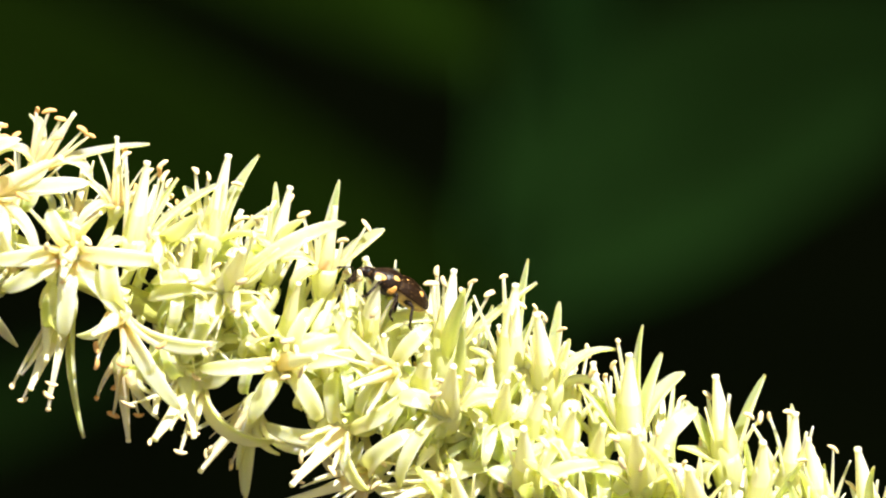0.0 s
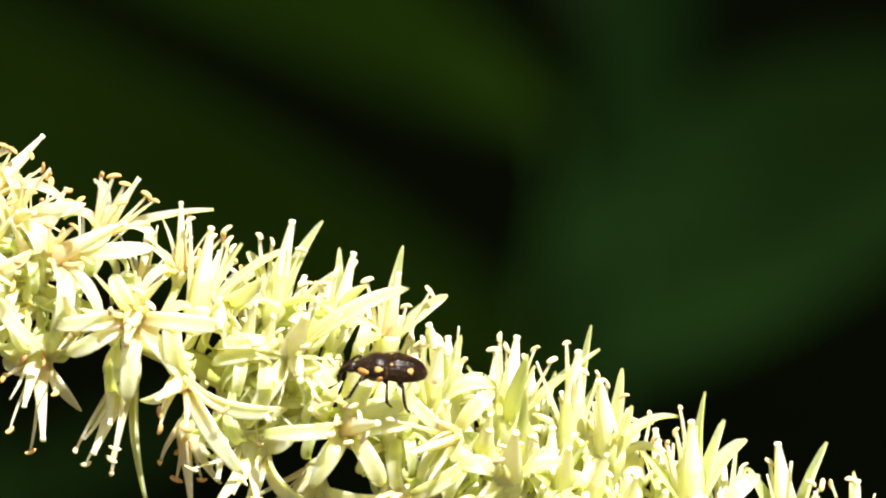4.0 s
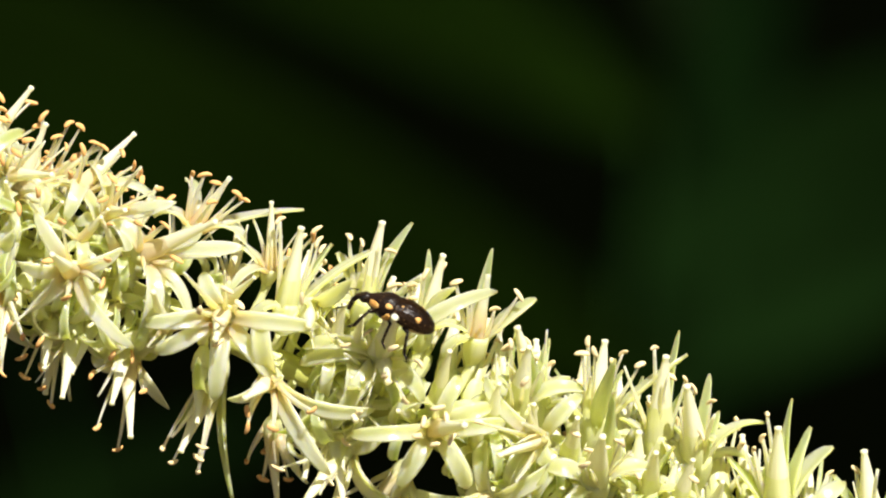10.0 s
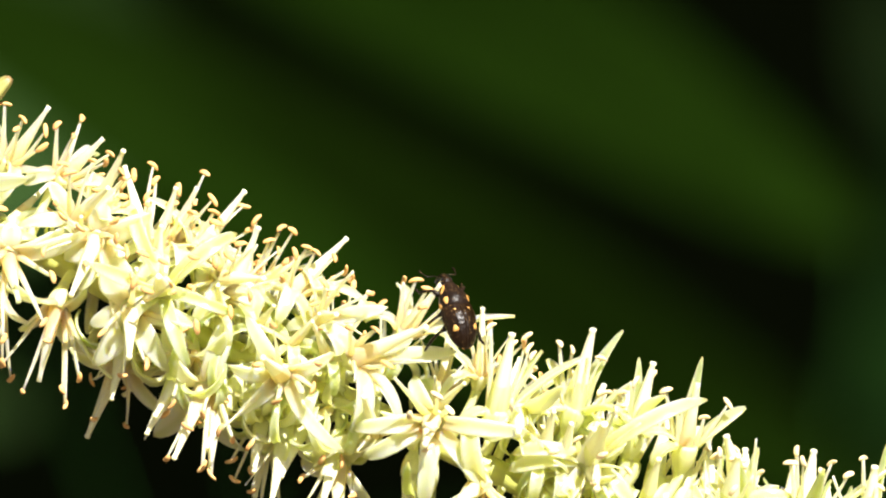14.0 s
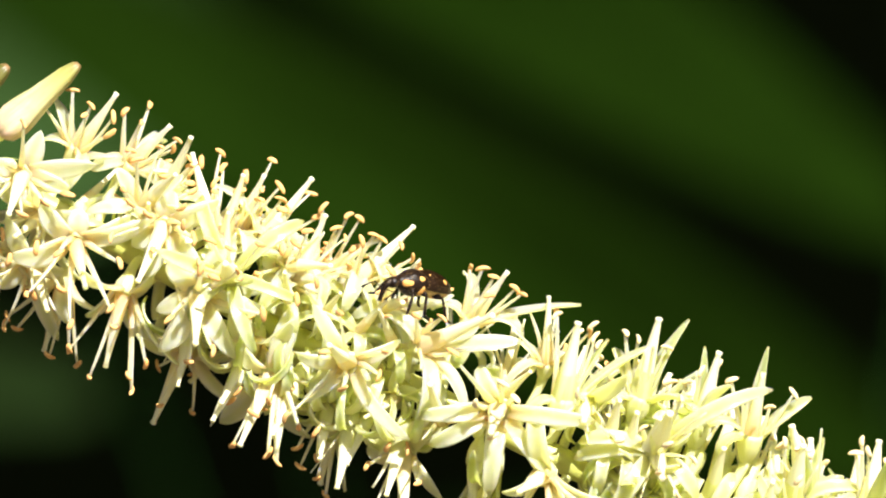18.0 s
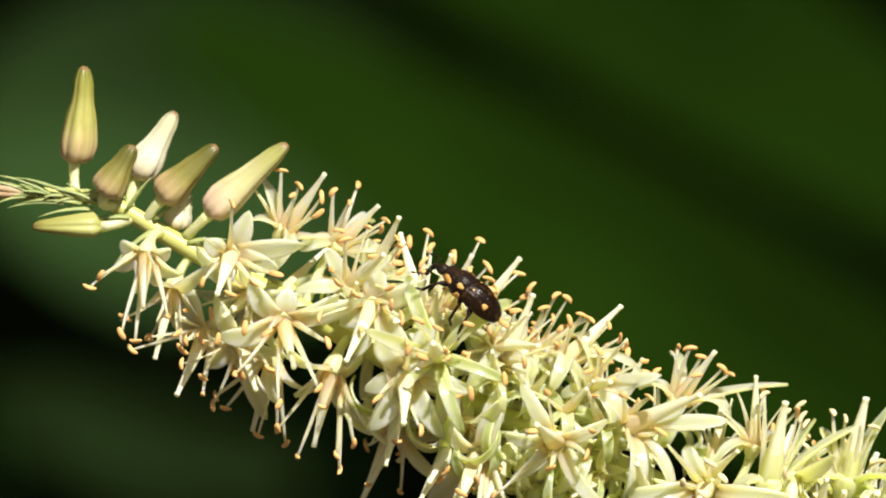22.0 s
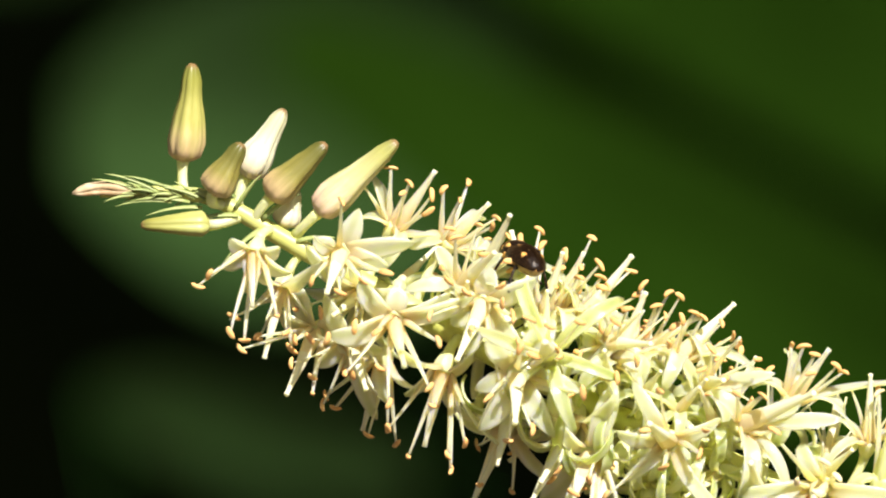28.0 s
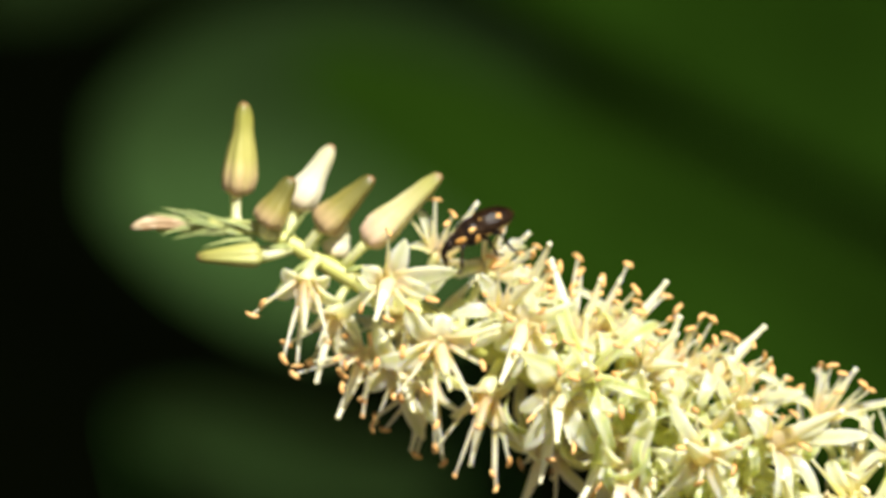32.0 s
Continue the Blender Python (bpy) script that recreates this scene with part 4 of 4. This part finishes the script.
for root, tip in (((-30.5, 10.2), (-28.4, 11.6)), ((-31.8, 10.4), (-34.8, 9.9)), ((-30.6, 9.6), (-32.6, 7.8)), ((-32.0, 10.7), (-30.6, 12.6)), ((-28.6, 9.0), (-26.4, 9.2))):
    bract(root, tip, 0.24, -0.5)
for bow, wide in ((0.55, 0.30), (-0.15, 0.26), (0.2, 0.22)):
    withered = bend(W(-37.6, -0.4, 11.7), W(-39.4, -0.6, 11.8 + bow), W(-41.0, -0.4, 11.5), 9)
    v, f = tube([spike_inverse @ p for p in withered], [wide * w * MM for w in (0.7, 1.0, 1.25, 1.1, 0.9, 0.9, 1.0, 0.8, 0.3)], 9, 0.6)
    part("withered_bud", mesh_of("withered_bud", v, f, DRY), spike, None, "curled dry tan bud")

# ---- the weevil: local x forwards, z up its back ----
weevil = tagged(new("weevil"), "small black weevil with orange spots walking over the flowers", "beetle")


def wing_case_point(s, a, grow=0.0):
    """s from the tail 0 to the shoulders 1, a round the back from the right edge 0 to the left edge pi."""
    x = -2.10 + 2.50 * s
    w = 1.02 * (1 - abs(1 - s * 1.0) ** 4.2) ** 0.52 * (1 - 0.12 * max(0, s - 0.75) * 4) * (0.84 + 0.18 * s)
    h = 0.94 * (1 - abs(1 - s) ** 3.0) ** 0.58 * (1 - 0.85 * max(0, s - 0.75))
    groove = 1 - 0.015 * (0.5 + 0.5 * math.cos(a * 20)) * min(1, s * 5)
    return Vector((x, -math.cos(a) * (w * groove + grow), math.sin(a) * (h * groove + grow) - 0.05)) * MM


def shield_point(s, a, grow=0.0):
    """s from the waist 0 to the neck 1, a all round."""
    x = 0.32 + 1.62 * s
    r = 0.86 * (1 - 0.58 * s ** 2.3) * (0.86 + 0.16 * math.sin(math.pi * min(1, s * 1.15 + 0.1)))
    return Vector((x, -math.cos(a) * (r + grow), math.sin(a) * (r * 0.92 + grow) - 0.02 - 0.16 * s * s)) * MM


def half_case(left):
    n, k = 22, 41
    verts, faces = [], []
    for layer in (0.0, -0.07):
        for i in range(n + 1):
            for j in range(k):
                a = (j / (k - 1)) * (math.pi / 2) + (math.pi / 2 if left else 0)
                a = min(max(a, 0.0), math.pi)
                if (left and j == 0) or (not left and j == k - 1):
                    a += 0.012 if left else -0.012
                verts.append(wing_case_point(max(i / n, 0.004), a, layer))
    m = (n + 1) * k
    for i in range(n):
        for j in range(k - 1):
            q = (i * k + j, (i + 1) * k + j, (i + 1) * k + j + 1, i * k + j + 1)
            faces.append(q)
            faces.append(tuple(m + c for c in reversed(q)))
        for j in (0, k - 1):
            q = (i * k + j, i * k + j + m, (i + 1) * k + j + m, (i + 1) * k + j)
            faces.append(q)
    return mesh_of("wing_case", verts, faces, SHELL)


part("wing_case", half_case(False), weevil)
part("wing_case", half_case(True), weevil)
rings = [[shield_point(i / 12, 2 * math.pi * k / 22) for k in range(22)] for i in range(13)]
v, f = loft(rings)
thorax = part("thorax", mesh_of("thorax", v, f, SHIELD), weevil)
rings = []
for i in range(13):
    s = i / 12
    r = 0.74 * math.sin(math.pi * (0.06 + 0.86 * s)) ** 0.5
    rings.append([Vector((-1.9 + 2.5 * s, math.cos(a) * r, -0.06 + math.sin(a) * (0.80 if math.sin(a) < 0 else 0.3) * r)) * MM for a in (2 * math.pi * k / 18 for k in range(18))])
v, f = loft(rings)
part("belly", mesh_of("belly", v, f, BELLY), weevil, None, "tan and brown belly")
rings = []
for i in range(9):
    s = i / 8
    r = 0.34 * math.sin(math.pi * (0.14 + 0.72 * s)) ** 0.6
    rings.append([Vector((1.80 + 0.58 * s, math.cos(a) * r, -0.20 - 0.10 * s + math.sin(a) * r)) * MM for a in (2 * math.pi * k / 16 for k in range(16))])
v, f = loft(rings)
head = part("head", mesh_of("head", v, f, SHIELD), weevil)
snout = [p * MM for p in bend((2.20, 0, -0.24), (2.72, 0, -0.34), (2.58, 0, -1.45), 11)]
v, f = tube(snout, [(0.20 - 0.008 * i) * MM for i in range(11)], 10)
part("snout", mesh_of("snout", v, f, SHIELD), head, None, "long curved black snout")
for y in (-1, 1):
    rings = [[Vector((2.16 + math.cos(a) * 0.13 * math.sin(math.pi * (i + 0.5) / 6), y * (0.27 + 0.05 * math.cos(math.pi * (i + 0.5) / 6)), -0.20 + math.sin(a) * 0.15 * math.sin(math.pi * (i + 0.5) / 6))) * MM
              for a in (2 * math.pi * k / 10 for k in range(10))] for i in range(6)]
    v, f = loft(rings)
    part("eye", mesh_of("eye", v, f, EYE), head)
    pts = [Vector(p) * MM for p in ((2.58, y * 0.14, -0.72), (2.66, y * 0.5, -0.66), (2.62, y * 0.85, -0.62), (2.82, y * 0.95, -0.78), (3.02, y * 1.0, -0.94), (3.16, y * 1.02, -1.06), (3.26, y * 1.02, -1.14))]
    v, f = tube(pts, [w * MM for w in (0.035, 0.03, 0.04, 0.03, 0.04, 0.075, 0.03)], 7)
    part("antenna", mesh_of("antenna", v, f, LIMB), head)


def spot(surface, s0, s1, a0, a1, parent):
    """An oval patch lying on a curved shell."""
    rings = []
    for i in range(5):
        q = i / 4
        ring = []
        for k in range(14):
            a = 2 * math.pi * k / 14
            wob = 1 + 0.14 * math.sin(3 * a + s0 * 40)
            ring.append(surface(max(0.004, (s0 + s1) / 2 + (s1 - s0) / 2 * math.cos(a) * q * wob), (a0 + a1) / 2 + (a1 - a0) / 2 * math.sin(a) * q * wob, 0.022 - 0.018 * q * q))
        rings.append(ring)
    verts, faces = loft(rings)
    part("spot", mesh_of("spot", verts, faces, SPOT), parent, None, "orange spot")


wings = [o for o in weevil.children if o.name.startswith("wing_case")]
for flip, w in ((False, wings[0]), (True, wings[1])):
    for s0, s1, a0, a1 in ((0.36, 0.50, 0.62, 1.02), (0.84, 0.89, 1.05, 1.20), (0.006, 0.025, 0.20, 0.60)):
        spot(wing_case_point, s0, s1, *((math.pi - a1, math.pi - a0) if flip else (a0, a1)), w)
    for s0, s1, a0, a1 in ((0.58, 0.94, -0.25, 0.62), (0.12, 0.40, 0.46, 0.84), (0.0, 0.30, -0.75, 0.10)):
        spot(shield_point, s0, s1, *((math.pi - a1, math.pi - a0) if flip else (a0, a1)), thorax)

LEGS = []
for row, (x, reach, back) in enumerate(((1.20, 0.95, 0.70), (0.35, 1.02, -0.25), (-0.40, 1.05, -0.85))):
    for y in (-1, 1):
        knee = Vector((back * 0.55, y * 0.66, 0.02)) * MM
        ankle = Vector((back * 1.0, y * reach, -1.00)) * MM
        toe = Vector((back * 1.0 + 0.32 * (1 if back > 0 else -1), y * (reach + 0.22), -1.16)) * MM
        pts = bend((0, 0, 0), knee * 0.5 + Vector((0, 0, 0.05 * MM)), knee, 6)
        v, f = tube(pts, [w * MM for w in (0.09, 0.12, 0.165, 0.17, 0.13, 0.08)], 9)
        leg = part("leg", mesh_of("leg", v, f, LIMB), weevil, pose(x * MM, y * 0.36 * MM, -0.36 * MM))
        pts = bend(knee, (knee + ankle) / 2 + Vector((0.05 * MM, y * 0.08 * MM, 0)), ankle, 6)
        v, f = tube(pts, [w * MM for w in (0.08, 0.08, 0.085, 0.09, 0.09, 0.095)], 8)
        part("shin", mesh_of("shin", v, f, LIMB), leg)
        pts = [ankle.lerp(toe, i / 5) for i in range(6)]
        v, f = tube(pts, [w * MM for w in (0.06, 0.085, 0.05, 0.09, 0.05, 0.03)], 7)
        part("foot", mesh_of("foot", v, f, LIMB), leg)
        LEGS.append((leg, x, y, row))

# ---- the garden behind ----
n = 24
verts, faces = [], []
for i in range(n + 1):
    for j in range(n + 1):
        u, w = (i / n * 2 - 1), (j / n * 2 - 1)
        x, y = math.copysign(abs(u) ** 3, u) * 300, math.copysign(abs(w) ** 3, w) * 300
        verts.append((x, y, 0.02 * noise.noise((x * 2, y * 2, 0)) if abs(x) < 3 and abs(y) < 3 else 0))
for i in range(n):
    for j in range(n):
        a = i * (n + 1) + j
        faces.append((a, a + n + 1, a + n + 2, a + 1))
ground = tagged(new("ground", mesh_of("ground", verts, faces, SOIL)), "bare brown garden soil", "ground", "", "structure")

# a near-black sheet painted as foliage in deep shade; its unseen top overhangs against the sun
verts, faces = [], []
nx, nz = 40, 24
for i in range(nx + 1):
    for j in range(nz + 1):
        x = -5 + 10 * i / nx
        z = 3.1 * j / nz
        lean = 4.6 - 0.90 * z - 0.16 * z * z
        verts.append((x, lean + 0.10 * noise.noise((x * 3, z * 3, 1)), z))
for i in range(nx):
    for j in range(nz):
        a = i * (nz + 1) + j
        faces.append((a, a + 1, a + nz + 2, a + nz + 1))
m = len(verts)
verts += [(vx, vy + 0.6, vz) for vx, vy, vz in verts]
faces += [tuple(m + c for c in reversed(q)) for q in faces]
hedge = tagged(new("backdrop", mesh_of("backdrop", verts, faces, PAINTED_SHADE)), "dark overhanging sheet painted as garden foliage in deep shade", "hedge", "", "structure")

shrub = tagged(new("broadleaf_shrub"), "broad dark green leaves of a garden shrub, far out of focus", "shrub")
shrub.location = (0.05, 2.1, 0)
v, f = tube([Vector((0, 0, -0.02)), Vector((0.01, 0.01, 0.4)), Vector((-0.01, 0.0, 0.75)), Vector((0, 0, 0.9))], [0.03, 0.027, 0.022, 0.015], 10)
part("trunk", mesh_of("trunk", v, f, BARK), shrub)


def back_leaf(a, b, depth, width, lit, material, fold=0.05, seed=0):
    """A broad blade from a to b (places seen at the spike's distance), with a folded midrib and a stalk to the trunk."""
    k = (FAR + depth) / FAR
    p = Vector((a[0] * k * MM, depth, HIGH + a[1] * k * MM))
    q = Vector((b[0] * k * MM, depth, HIGH + b[1] * k * MM))
    along = (q - p).normalized()
    flat = Vector((0, -1, 0)).cross(along)
    lean = along.cross(Vector((0, -1, 0))).dot(SUN)
    reach, turn = math.hypot(-SUN.y, lean), math.atan2(lean, -SUN.y)
    tilts = [min((turn + w * math.acos(v / reach) for w in (-1, 1)), key=abs) for v in lit]
    half = width * k * MM / 2
    verts, faces = [], []
    ni, nj = 20, 8
    for layer in (0.0, -0.0006):
        for i in range(ni + 1):
            s = i / ni
            w = half * max(0.03, (math.sin(math.pi * min(1, s * 0.96 + 0.012)) ** 0.6))
            c = p.lerp(q, s)
            u = s * (len(tilts) - 1)
            k0 = min(int(u), len(tilts) - 2)
            tilt = tilts[k0] + (tilts[k0 + 1] - tilts[k0]) * (u - k0)
            across = Matrix.Rotation(tilt, 3, along) @ flat / max(0.25, math.cos(tilt))
            normal = along.cross(across).normalized()
            for j in range(nj + 1):
                t = j / nj * 2 - 1
                dip = -fold * w * (1 - abs(t)) + 0.012 * half * math.sin(9 * s + seed + 2 * t)
                verts.append(c + across * (t * w) + normal * (dip + layer))
    m = (ni + 1) * (nj + 1)
    for i in range(ni):
        for j in range(nj):
            c = i * (nj + 1) + j
            quad = (c, c + nj + 1, c + nj + 2, c + 1)
            faces.append(quad)
            faces.append(tuple(m + e for e in reversed(quad)))
    base = Matrix.Translation(-Vector(shrub.location))
    leaf = part("leaf", mesh_of("leaf", [base @ u for u in verts], faces, material), shrub)
    stalk = bend(Vector((0, 0, 0.85)), (base @ p) + Vector((0, 0.02, -0.08)), base @ p, 7)
    v, f = tube(stalk, [0.0011, 0.0007, 0.0005, 0.0004, 0.0004, 0.0004, 0.0004], 8)
    part("stalk", mesh_of("stalk", v, f, LEAF_DARK), leaf)
    shade = -1 if tilts[-1] < turn else 1
    return leaf, base @ p, along, shade


blade_low = back_leaf((25, -9), (-30, 20.5), 1.85, 11.7, (0.11, 0.12, 0.14, 0.19), LEAF)
blade_high = back_leaf((24, 6), (-38, 43), 1.95, 11.6, (0.16, 0.15, 0.14, 0.16), LEAF, 0.02)
back_leaf((-13, 14), (-41.3, 14.8), 1.9, 19.5, (0.12, 0.17, 0.17), LEAF_PALE, 0.12)
back_leaf((-40, 0.5), (-22, -4.2), 1.75, 5.8, (0.015, 0.045, 0.03), LEAF_PALE)
back_leaf((-30, 34), (-48, 24), 2.0, 7.5, (0.06, 0.06), LEAF_PALE)
back_leaf((23, -2), (50, 7), 2.1, 13, (0.045, 0.08, 0.065), LEAF_DARK, 0.03)
back_leaf((23, -8.5), (46, 2.5), 1.90, 5.5, (0.035, 0.06, 0.04), LEAF_DARK)
back_leaf((27.5, 2), (30, 20), 2.0, 4.5, (0.05, 0.05), LEAF_DARK)
back_leaf((27, 10), (24.5, 21), 2.2, 3.6, (0.09, 0.09), LEAF_PALE)
back_leaf((-16, -17), (4, -10), 2.2, 4, (0.004, 0.004), LEAF_DARK)


# ---- what moves ----
def stance(at, ahead, back):
    f = Vector(ahead).normalized()
    b = Vector(back)
    b = (b - f * b.dot(f)).normalized()
    y = b.cross(f)
    return Matrix.Translation(W(*at) - f * 0.45 * MM) @ Matrix((f, y, b)).transposed().to_4x4()


def motions():
    walk(weevil, [
        (0.0, stance((18.00, -2.60, -6.38), (-0.81, -0.41, 0.60), (0.1, -0.3, 1.0))),
        (0.5, stance((16.96, -2.60, -6.09), (-0.77, -0.58, 0.26), (0.1, -0.3, 1.0))),
        (1.0, stance((16.68, -2.60, -6.15), (-0.52, -0.84, 0.17), (0.1, -0.4, 1.0))),
        (1.5, stance((16.89, -2.60, -5.88), (-0.46, -0.87, 0.18), (0.1, -0.4, 1.0))),
        (2.0, stance((16.30, -2.60, -5.54), (-0.76, -0.64, 0.14), (0.1, -0.4, 1.0))),
        (2.5, stance((16.37, -2.90, -5.11), (-0.77, -0.61, 0.17), (0.0, -0.5, 1.0))),
        (4.5, stance((13.19, -7.43, -8.01), (-0.99, -0.00, 0.17), (0.1, -0.8, 0.7))),
        (5.0, stance((13.07, -7.57, -8.35), (-0.88, -0.00, 0.20), (0.2, -0.8, 0.8))),
        (5.5, stance((12.76, -7.50, -7.98), (-0.81, -0.00, 0.44), (0.3, -0.8, 0.7))),
        (6.0, stance((12.45, -7.52, -7.87), (-0.75, -0.00, 0.61), (0.4, -0.8, 0.6))),
        (6.5, stance((12.35, -7.53, -7.86), (-0.41, 0.47, 0.78), (0.5, -0.9, 0.3))),
        (7.0, stance((12.15, -7.43, -7.25), (-0.28, 0.25, 0.93), (0.4, -0.9, 0.1))),
        (7.5, stance((11.93, -7.30, -7.00), (-0.19, 0.73, 0.66), (0.2, -1.0, 0.1))),
        (8.0, stance((11.52, -7.47, -6.74), (-0.20, 0.45, 0.87), (0.2, -1.0, 0.1))),
        (8.5, stance((11.58, -7.16, -6.05), (0.22, 0.40, 0.89), (-0.2, -1.0, 0.1))),
        (9.0, stance((11.62, -6.98, -5.71), (-0.10, 0.25, 0.96), (0.2, -1.0, 0.0))),
        (9.5, stance((11.41, -6.38, -4.73), (-0.54, 0.30, 0.79), (0.4, -0.8, 0.4))),
        (10.0, stance((9.70, -6.06, -3.86), (-0.75, -0.00, 0.42), (0.3, -0.6, 0.8))),
        (10.5, stance((7.73, -5.98, -2.71), (-0.66, 0.40, 0.70), (0.5, -0.8, 0.5))),
        (11.0, stance((5.99, -6.29, -2.17), (-0.40, 0.25, 0.88), (0.3, -1.0, 0.2))),
        (11.5, stance((3.91, -6.74, -2.27), (-0.63, -0.00, 0.76), (0.4, -0.9, 0.4))),
        (12.0, stance((3.15, -6.63, -1.35), (-0.24, 0.10, 0.97), (0.2, -1.0, 0.1))),
        (12.5, stance((2.96, -5.00, 1.19), (0.30, 0.45, 0.85), (-0.3, -0.9, 0.2))),
        (13.0, stance((2.31, -5.00, 0.63), (-0.38, 0.55, 0.75), (0.3, -0.9, 0.3))),
        (13.5, stance((1.57, -5.00, 1.59), (-0.18, 0.50, 0.86), (0.2, -1.0, 0.2))),
        (15.5, stance((1.56, -5.00, 2.50), (-0.45, -0.54, 0.71), (0.8, -0.2, 0.5))),
        (16.0, stance((1.18, -5.00, 3.30), (-0.70, -0.51, 0.51), (0.5, -0.4, 0.8))),
        (16.5, stance((-0.70, -3.20, 2.22), (-0.94, -0.00, 0.07), (0.0, -0.6, 0.8))),
        (17.0, stance((-2.99, -3.20, 2.20), (-0.64, -0.60, 0.48), (0.5, -0.4, 0.8))),
        (17.5, stance((-3.77, -3.44, 2.35), (-0.65, -0.74, 0.17), (0.1, -0.3, 1.0))),
        (18.0, stance((-4.26, -3.71, 2.65), (-0.70, -0.70, 0.16), (0.1, -0.4, 1.0))),
        (18.5, stance((-6.09, -3.42, 3.15), (-0.85, -0.22, 0.48), (0.4, -0.5, 0.8))),
        (19.0, stance((-7.53, -4.50, 3.70), (-0.38, 0.58, 0.72), (0.4, -0.9, 0.3))),
        (19.5, stance((-8.78, -4.50, 4.76), (-0.62, -0.00, 0.50), (0.5, -0.5, 0.7))),
        (20.0, stance((-10.71, -4.50, 5.50), (-0.69, -0.57, 0.44), (0.5, -0.4, 0.8))),
        (20.5, stance((-10.89, -4.50, 6.10), (-0.50, -0.69, 0.52), (0.5, -0.5, 0.6))),
        (21.0, stance((-11.01, -4.50, 5.85), (-0.49, -0.66, 0.58), (0.6, -0.3, 0.6))),
        (21.5, stance((-12.05, -4.50, 6.40), (-0.49, -0.53, 0.69), (0.7, -0.3, 0.5))),
        (22.0, stance((-12.97, -4.50, 6.65), (-0.68, -0.00, 0.66), (0.5, -0.7, 0.5))),
        (22.5, stance((-13.72, -3.20, 7.98), (-0.54, -0.54, 0.65), (0.6, -0.3, 0.6))),
        (23.0, stance((-15.35, -1.60, 8.68), (-0.90, -0.00, 0.38), (0.3, -0.3, 0.9))),
        (23.5, stance((-16.06, -1.60, 8.51), (-0.81, -0.00, 0.52), (0.4, -0.4, 0.8))),
        (24.0, stance((-16.36, -1.60, 8.36), (-0.81, -0.00, 0.39), (0.3, -0.3, 0.9))),
        (24.5, stance((-16.58, -1.60, 8.63), (-0.88, -0.00, 0.25), (0.2, -0.4, 0.9))),
        (25.0, stance((-16.68, -1.60, 8.74), (-0.81, -0.00, 0.23), (0.2, -0.4, 0.9))),
        (25.5, stance((-16.53, -1.60, 8.83), (-0.72, -0.00, 0.18), (0.2, -0.3, 0.9))),
        (27.5, stance((-16.59, -1.60, 8.63), (-0.56, 0.61, 0.55), (0.5, -0.3, 0.7))),
        (28.0, stance((-16.30, -1.60, 8.35), (-0.46, 0.81, 0.36), (0.3, -0.4, 0.8))),
        (28.5, stance((-18.42, -3.76, 8.66), (-0.76, -0.00, 0.44), (0.3, -0.5, 0.8))),
        (29.0, stance((-19.79, -3.72, 9.41), (-0.55, -0.00, 0.62), (0.5, -0.6, 0.5))),
        (29.5, stance((-20.39, -3.20, 10.27), (-0.77, -0.00, 0.50), (0.4, -0.5, 0.7))),
        (30.0, stance((-20.20, -3.20, 10.36), (-0.85, -0.00, 0.45), (0.3, -0.6, 0.7))),
        (30.5, stance((-20.36, -3.20, 10.48), (-0.98, -0.00, 0.03), (0.0, -0.6, 0.8))),
        (31.0, stance((-20.51, -3.20, 10.78), (-0.88, -0.00, -0.13), (-0.1, -0.6, 0.8))),
        (31.5, stance((-20.79, -3.20, 11.38), (-0.87, -0.39, -0.30), (-0.2, -0.6, 0.8))),
        (32.0, stance((-21.11, -3.20, 11.31), (-0.88, -0.25, -0.40), (-0.2, -0.5, 0.8))),
    ])
    # added tilts, for brightness: the two long blades turn out of the sun and into it
    for (leaf, hinge, along, shade), sway in ((blade_low, 8.5), (blade_high, 7.0)):
        rows = []
        for t, k in ((0.0, 1.05), (4.0, 1.1), (8.0, 1.25), (11.0, 1.05), (13.5, 0.8), (15.5, 0.3), (18.0, 0.3), (20.5, 0.45), (23.0, -0.70), (28.0, -0.45), (32.0, -0.45)):
            rows.append((t, Matrix.Translation(hinge) @ Matrix.Rotation(radians(shade * sway * k), 4, along) @ Matrix.Translation(-hinge)))
        walk(leaf, rows)
    for leg, x, y, row in LEGS:
        rows = []
        for i in range(129):
            t = i * 0.25
            phase = 2 * math.pi * (t * 0.9) + (0 if (row + (y > 0)) % 2 else math.pi)
            rows.append((t, pose(x * MM, y * 0.36 * MM, -0.36 * MM, y * 6 * max(0, math.cos(phase)), 0, 13 * math.sin(phase))))
        walk(leg, rows)


motions()
